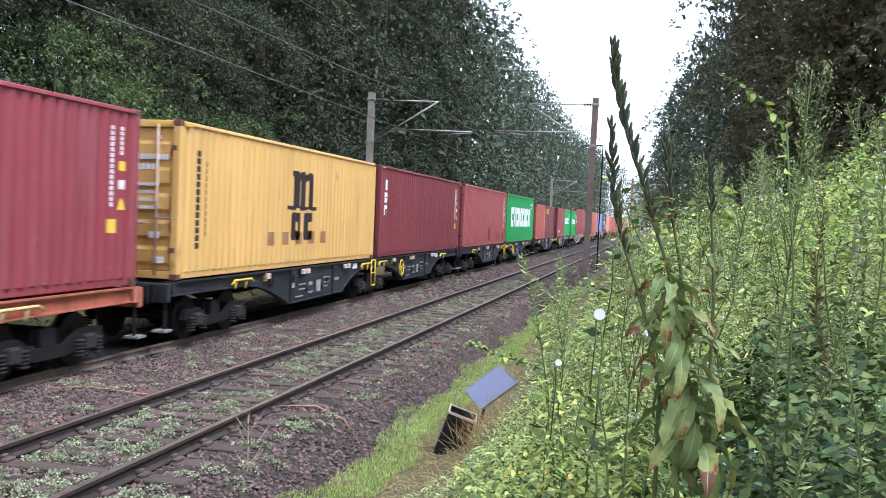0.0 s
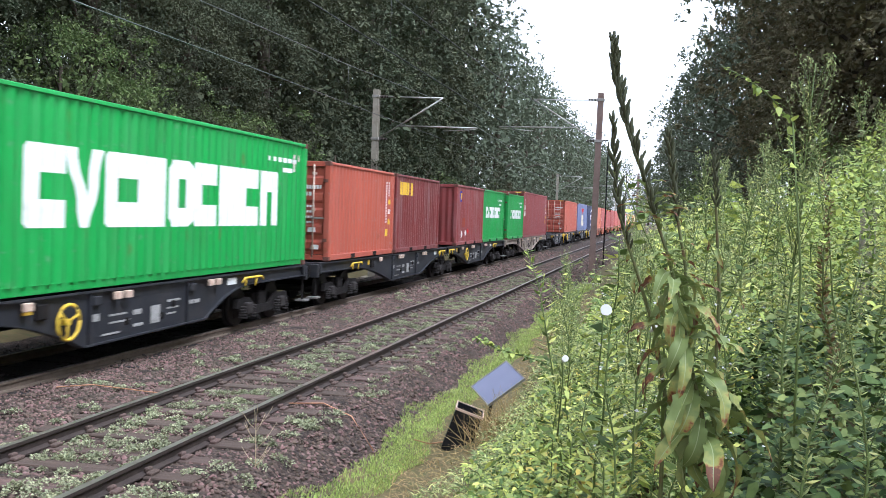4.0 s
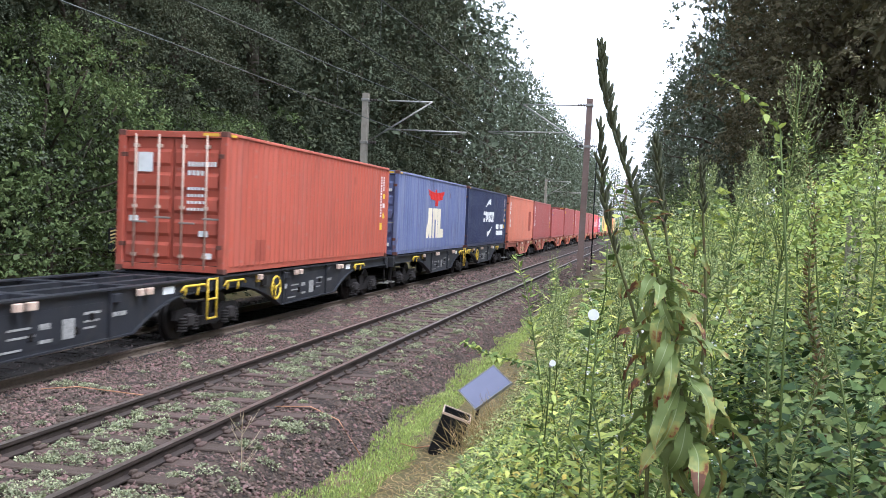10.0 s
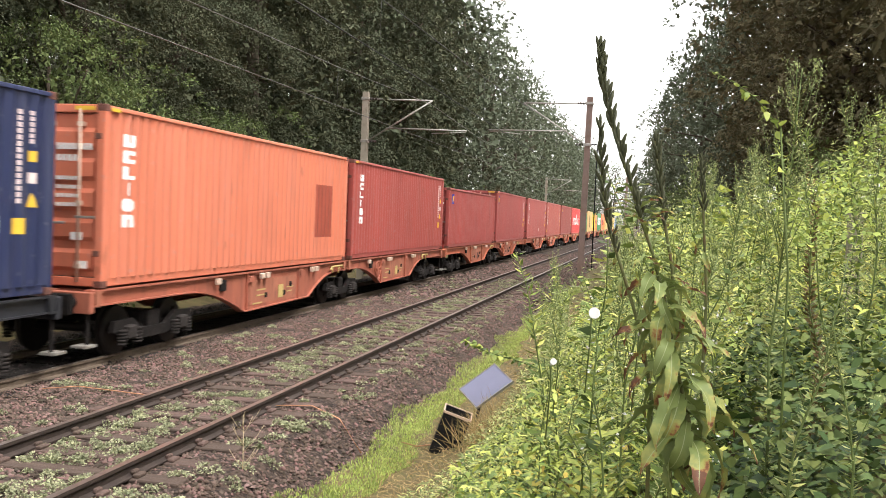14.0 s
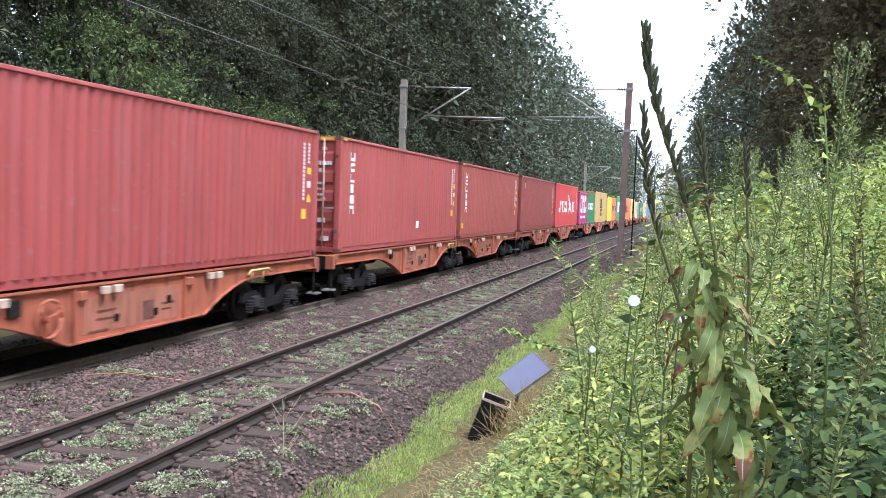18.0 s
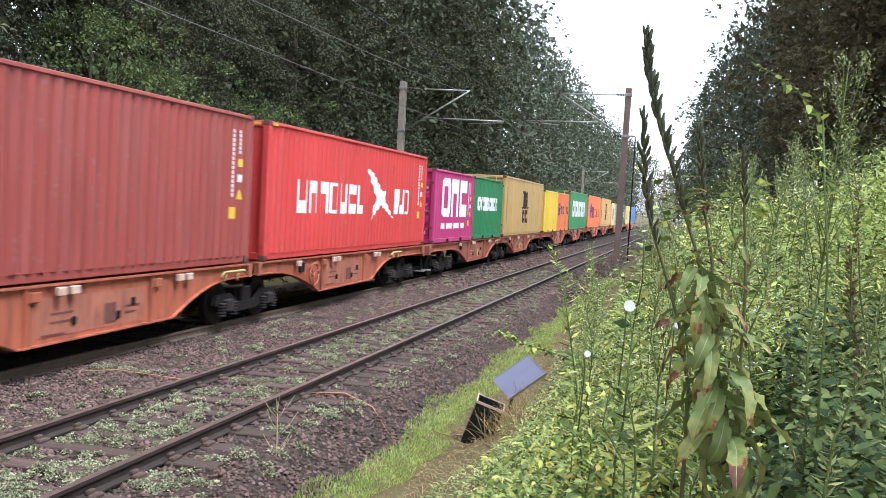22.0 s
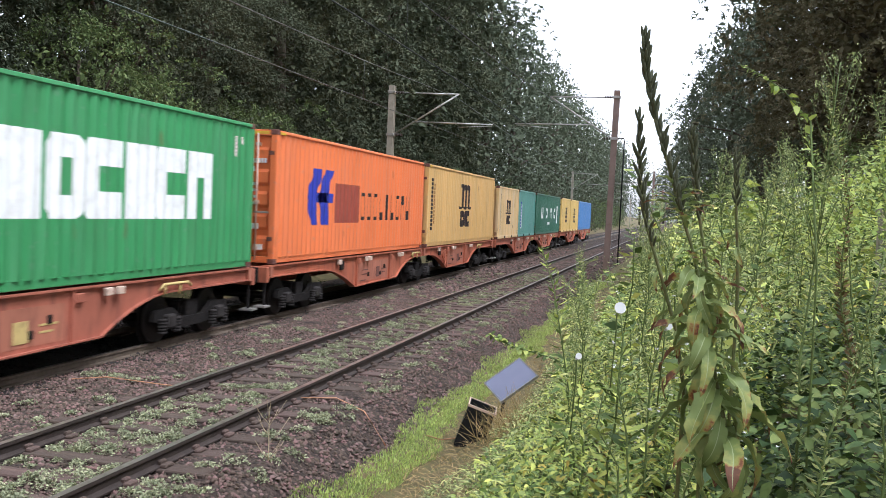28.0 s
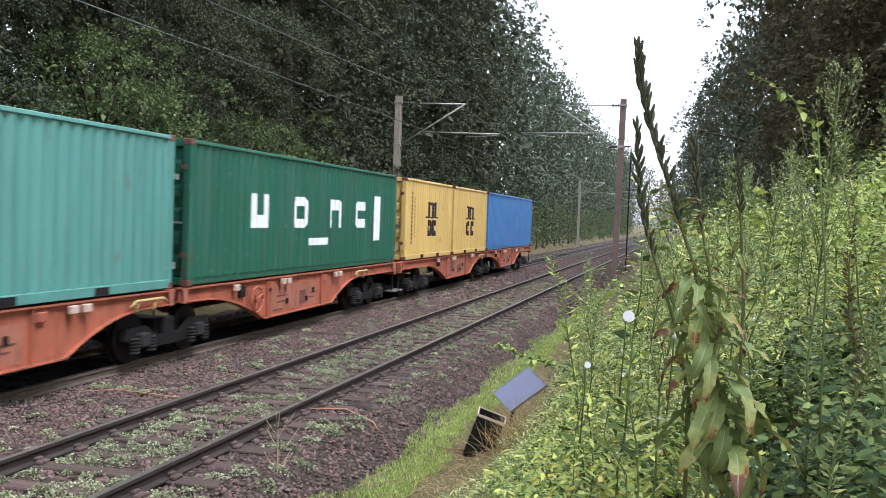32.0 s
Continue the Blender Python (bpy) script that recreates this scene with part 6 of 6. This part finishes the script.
def build_dead_stalk():
    d = thing("dead_stalk", pose(-3.92, 8.9, -0.42), "bleached dead weed stalk standing in the ballast", "wild plant")
    rng = random.Random(4)
    part("stem", tube(bmesh.new(), [(0, 0, 0), (0.01, 0, 0.35), (0, 0, 0.8)], [0.006, 0.005, 0.002], 5), M_STRAW, d)
    for i in range(12):
        z = rng.uniform(0.15, 0.7)
        a = rng.uniform(0, math.tau)
        r = rng.uniform(0.1, 0.22)
        part("twig", tube(bmesh.new(), [(0, 0, z), (r * 0.5 * math.cos(a), r * 0.5 * math.sin(a), z + r * 0.5), (r * math.cos(a), r * math.sin(a), z + r * 1.3)], [0.003, 0.0025, 0.0015], 4), M_STRAW, d)


def build_post():
    p = thing("marker_post", pose(1.78, 9.0, float(ground_z(1.78, 9.0)) - 0.1), "weathered dark post standing in the growth", "post")
    part("shaft", box(bmesh.new(), -0.06, 0.06, -0.06, 0.06, 0, 1.35, 0.012), M_MAST, p)
    part("cap", box(bmesh.new(), -0.08, 0.08, -0.08, 0.08, 1.35, 1.42, 0.012), M_MAST, p)


def build_sign():
    g = float(ground_z(-13.2, 21.9)) - 0.1
    p = thing("track_sign", pose(-13.2, 21.9, g, 0, 0, 24), "dark square trackside sign with pale wavy bars on a post", "sign")
    part("pole", tube(bmesh.new(), [(0, 0, 0), (0, 0, 1.6 - g)], 0.04, 8), M_MAST, p)
    part("board", box(bmesh.new(), -0.23, 0.23, -0.075, -0.045, 1.22 - g, 1.86 - g, 0.02), M_BIN, p)
    for k in range(4):
        z = 1.48 - g + k * 0.09
        bm = prism(bmesh.new(), [(-0.18, z), (-0.06, z + 0.04), (0.06, z), (0.18, z + 0.04), (0.18, z + 0.08), (0.06, z + 0.04), (-0.06, z + 0.08), (-0.18, z + 0.04)], "y", -0.09, -0.074)
        part("wavy_bar", bm, M_TAN, p, "pale yellow wavy bar")
    part("slanted_bar", prism(bmesh.new(), [(-0.15, 1.26 - g), (-0.1, 1.26 - g), (0.18, 1.55 - g), (0.13, 1.55 - g)], "y", -0.096, -0.091), M_TAN, p)


def build_cables():
    for pts in ([(-8.24, 11.8), (-7.87, 12.12), (-7.34, 11.99), (-6.84, 11.81), (-6.4, 11.75)], [(-4.78, 11.75), (-4.3, 11.96), (-3.8, 11.65), (-3.3, 11.0)],
                [(-2.98, 11.74), (-2.75, 11.62), (-2.6, 11.8), (-2.55, 12.1)]):
        c = tube(bmesh.new(), [(x, y, float(ground_z(x, y)) + 0.05) for x, y in pts], 0.008, 6)
        tagged(part("orange_cable", c, M_CABLE), "thin orange cable lying over the ballast", "cable", "orange cables on the ballast")


# ---- bin with solar panel ----
_ex, _ey = Vector((0.45, 0.2, 0.36)).normalized(), Vector((-0.23, 0.34, 0.1)).normalized()
_ez = _ex.cross(_ey).normalized()
PANEL_POSE = Matrix.Translation((-2.12, 13.0, 0.12)) @ Matrix((_ex, _ez.cross(_ex), _ez)).transposed().to_4x4()


def build_bin():
    b = thing("plastic_bin", pose(-2.45, 11.75, -0.55, 5, 19, 10), "open black plastic bin leaning at the foot of the bank", "bin")
    w, d, h = 0.17, 0.15, 0.57
    part("front_side", boxes((-w, w, -d, -d + 0.012, 0, h)), M_BIN, b)
    part("back_side", boxes((-w, w, d - 0.012, d, 0, h)), M_BIN, b)
    part("left_side", boxes((-w, -w + 0.012, -d + 0.012, d - 0.012, 0, h)), M_BIN, b)
    part("right_side", boxes((w - 0.012, w, -d + 0.012, d - 0.012, 0, h)), M_BIN, b)
    part("bottom", boxes((-w + 0.012, w - 0.012, -d + 0.012, d - 0.012, 0, 0.02)), M_BIN, b)
    part("rim", boxes((-w - 0.015, w + 0.015, -d - 0.015, -d, h - 0.02, h + 0.01), (-w - 0.015, w + 0.015, d, d + 0.015, h - 0.02, h + 0.01),
                      (-w - 0.015, -w, -d, d, h - 0.02, h + 0.01), (w, w + 0.015, -d, d, h - 0.03, h + 0.012)), M_LAMPW, b, "pale worn rim")
    p = thing("solar_panel", PANEL_POSE, "solar panel tilted on a short post, bluish sky reflection painted into its glass", "solar panel")
    part("glass", box(bmesh.new(), -0.3, 0.3, -0.3, 0.3, 0, 0.02, 0.004), M_PANEL, p)
    part("panel_frame", boxes((-0.315, 0.315, -0.315, -0.3, -0.01, 0.025), (-0.315, 0.315, 0.3, 0.315, -0.01, 0.025),
                              (-0.315, -0.3, -0.3, 0.3, -0.01, 0.025), (0.3, 0.315, -0.3, 0.3, -0.01, 0.025)), M_GALV, p)
    part("post", tube(bmesh.new(), [PANEL_POSE.inverted() @ Vector(q) for q in ((-2.12, 13.02, 0.1), (-2.2, 12.9, -0.2), (-2.24, 12.85, -0.58))], 0.022, 8), M_BIN, p)


# ---- motion ----
# seconds and degrees by which the wind leans the tall plants
WIND = [
    (0, -0.01), (1, -0.36), (2, -0.22), (3, -0.43), (6, -0.44), (7, -0.51), (8, -0.58), (9, -0.43), (10, -0.58),
    (11, -0.43), (12, -0.58), (13, -0.72), (16, -0.44), (17, -0.51), (18, -0.22), (19, -0.22), (20, -0.29), (21,
    -0.22), (22, -0.08), (22.5, 0.21), (23, 0.56), (23.5, 0.85), (24, -0.65), (24.5, -1.22), (26.5, -0.08), (27,
    -0.01), (27.5, -0.51), (28, 0.7), (28.5, 0.99), (29, -0.37), (30, 0.34), (31, -0.87), (32, -0.29),
]


def motions(things, plants):
    for ob, u in things:
        x, z = ob.location.x, ob.location.z
        walk(ob, [(t, pose(x, u - s, z)) for t, s in RUN])
    times, runs = [r[0] for r in RUN], [r[1] for r in RUN]
    ticks = [k / 30 for k in range(961)]
    roll = [(t, math.degrees(float(np.interp(t, times, runs)) / 0.42) % 360) for t in ticks]
    for ob, yw in WHEELSETS:
        walk(ob, [(t, pose(0, yw, 0.42, a, 0, 0)) for t, a in roll])
    for ob, much in plants:
        x, y, z = ob.location
        walk(ob, [(t, pose(x, y, z, 0, much * a, 0)) for t, a in WIND])


build_ground()
build_track("near_track", NEAR, Z_NEAR, "weedy near track with rusty rails on timber sleepers", M_RUST, M_SLEEPER)
# far sleepers take the colour painted for the train's shade
build_track("far_track", FAR, Z_FAR, "far track under the passing train", M_RUST_FAR, M_TRAIN_SHADE)
for y in (40.2, 115.2, 190.0, 265.0, -35.0):
    build_mast(-12.4, y, 1, M_MAST, 0, 7.8, "grey overhead line mast with a braced arm over the far track")
for y in (43.4, 117.0, 192.0, 267.0):
    build_mast(-3.0, y, -1, M_MAST_RUST, 0.9, 8.1, "rusty overhead line mast with a braced arm over the near track", y < 50)
build_wire(FAR + 0.1, 5.72, 7.3, 40.2, 75.0, "contact wire and catenary over the far track", M_WIRE)
build_wire(NEAR, 5.72, 7.5, 43.4, 74.0, "contact wire and catenary over the near track", M_WIRE_DARK)
MOVING = [(ob, ob.location.y) for ob in build_containers() + build_wagons()]
build_woods()
build_bin()
build_cables()
build_post()
build_sign()
build_dead_stalk()
build_bank_plants()
SWAY = build_front_plants()
build_verge()
build_track_weeds()
build_undergrowth()
stones("track_ballast", 62000, -8.75, -3.22, 6.0, 30.0, 0.047, 71, "reddish brown granite ballast between the tracks")
stones("oily_ballast", 9000, -11.6, -8.75, 8.0, 45.0, 0.07, 73, "ballast under the passing train, its shade painted dark", M_SHADE_STONE)
stones("far_ballast", 10000, -8.75, -3.25, 30.0, 75.0, 0.1, 72, "reddish brown granite ballast further along")
motions(MOVING, SWAY)
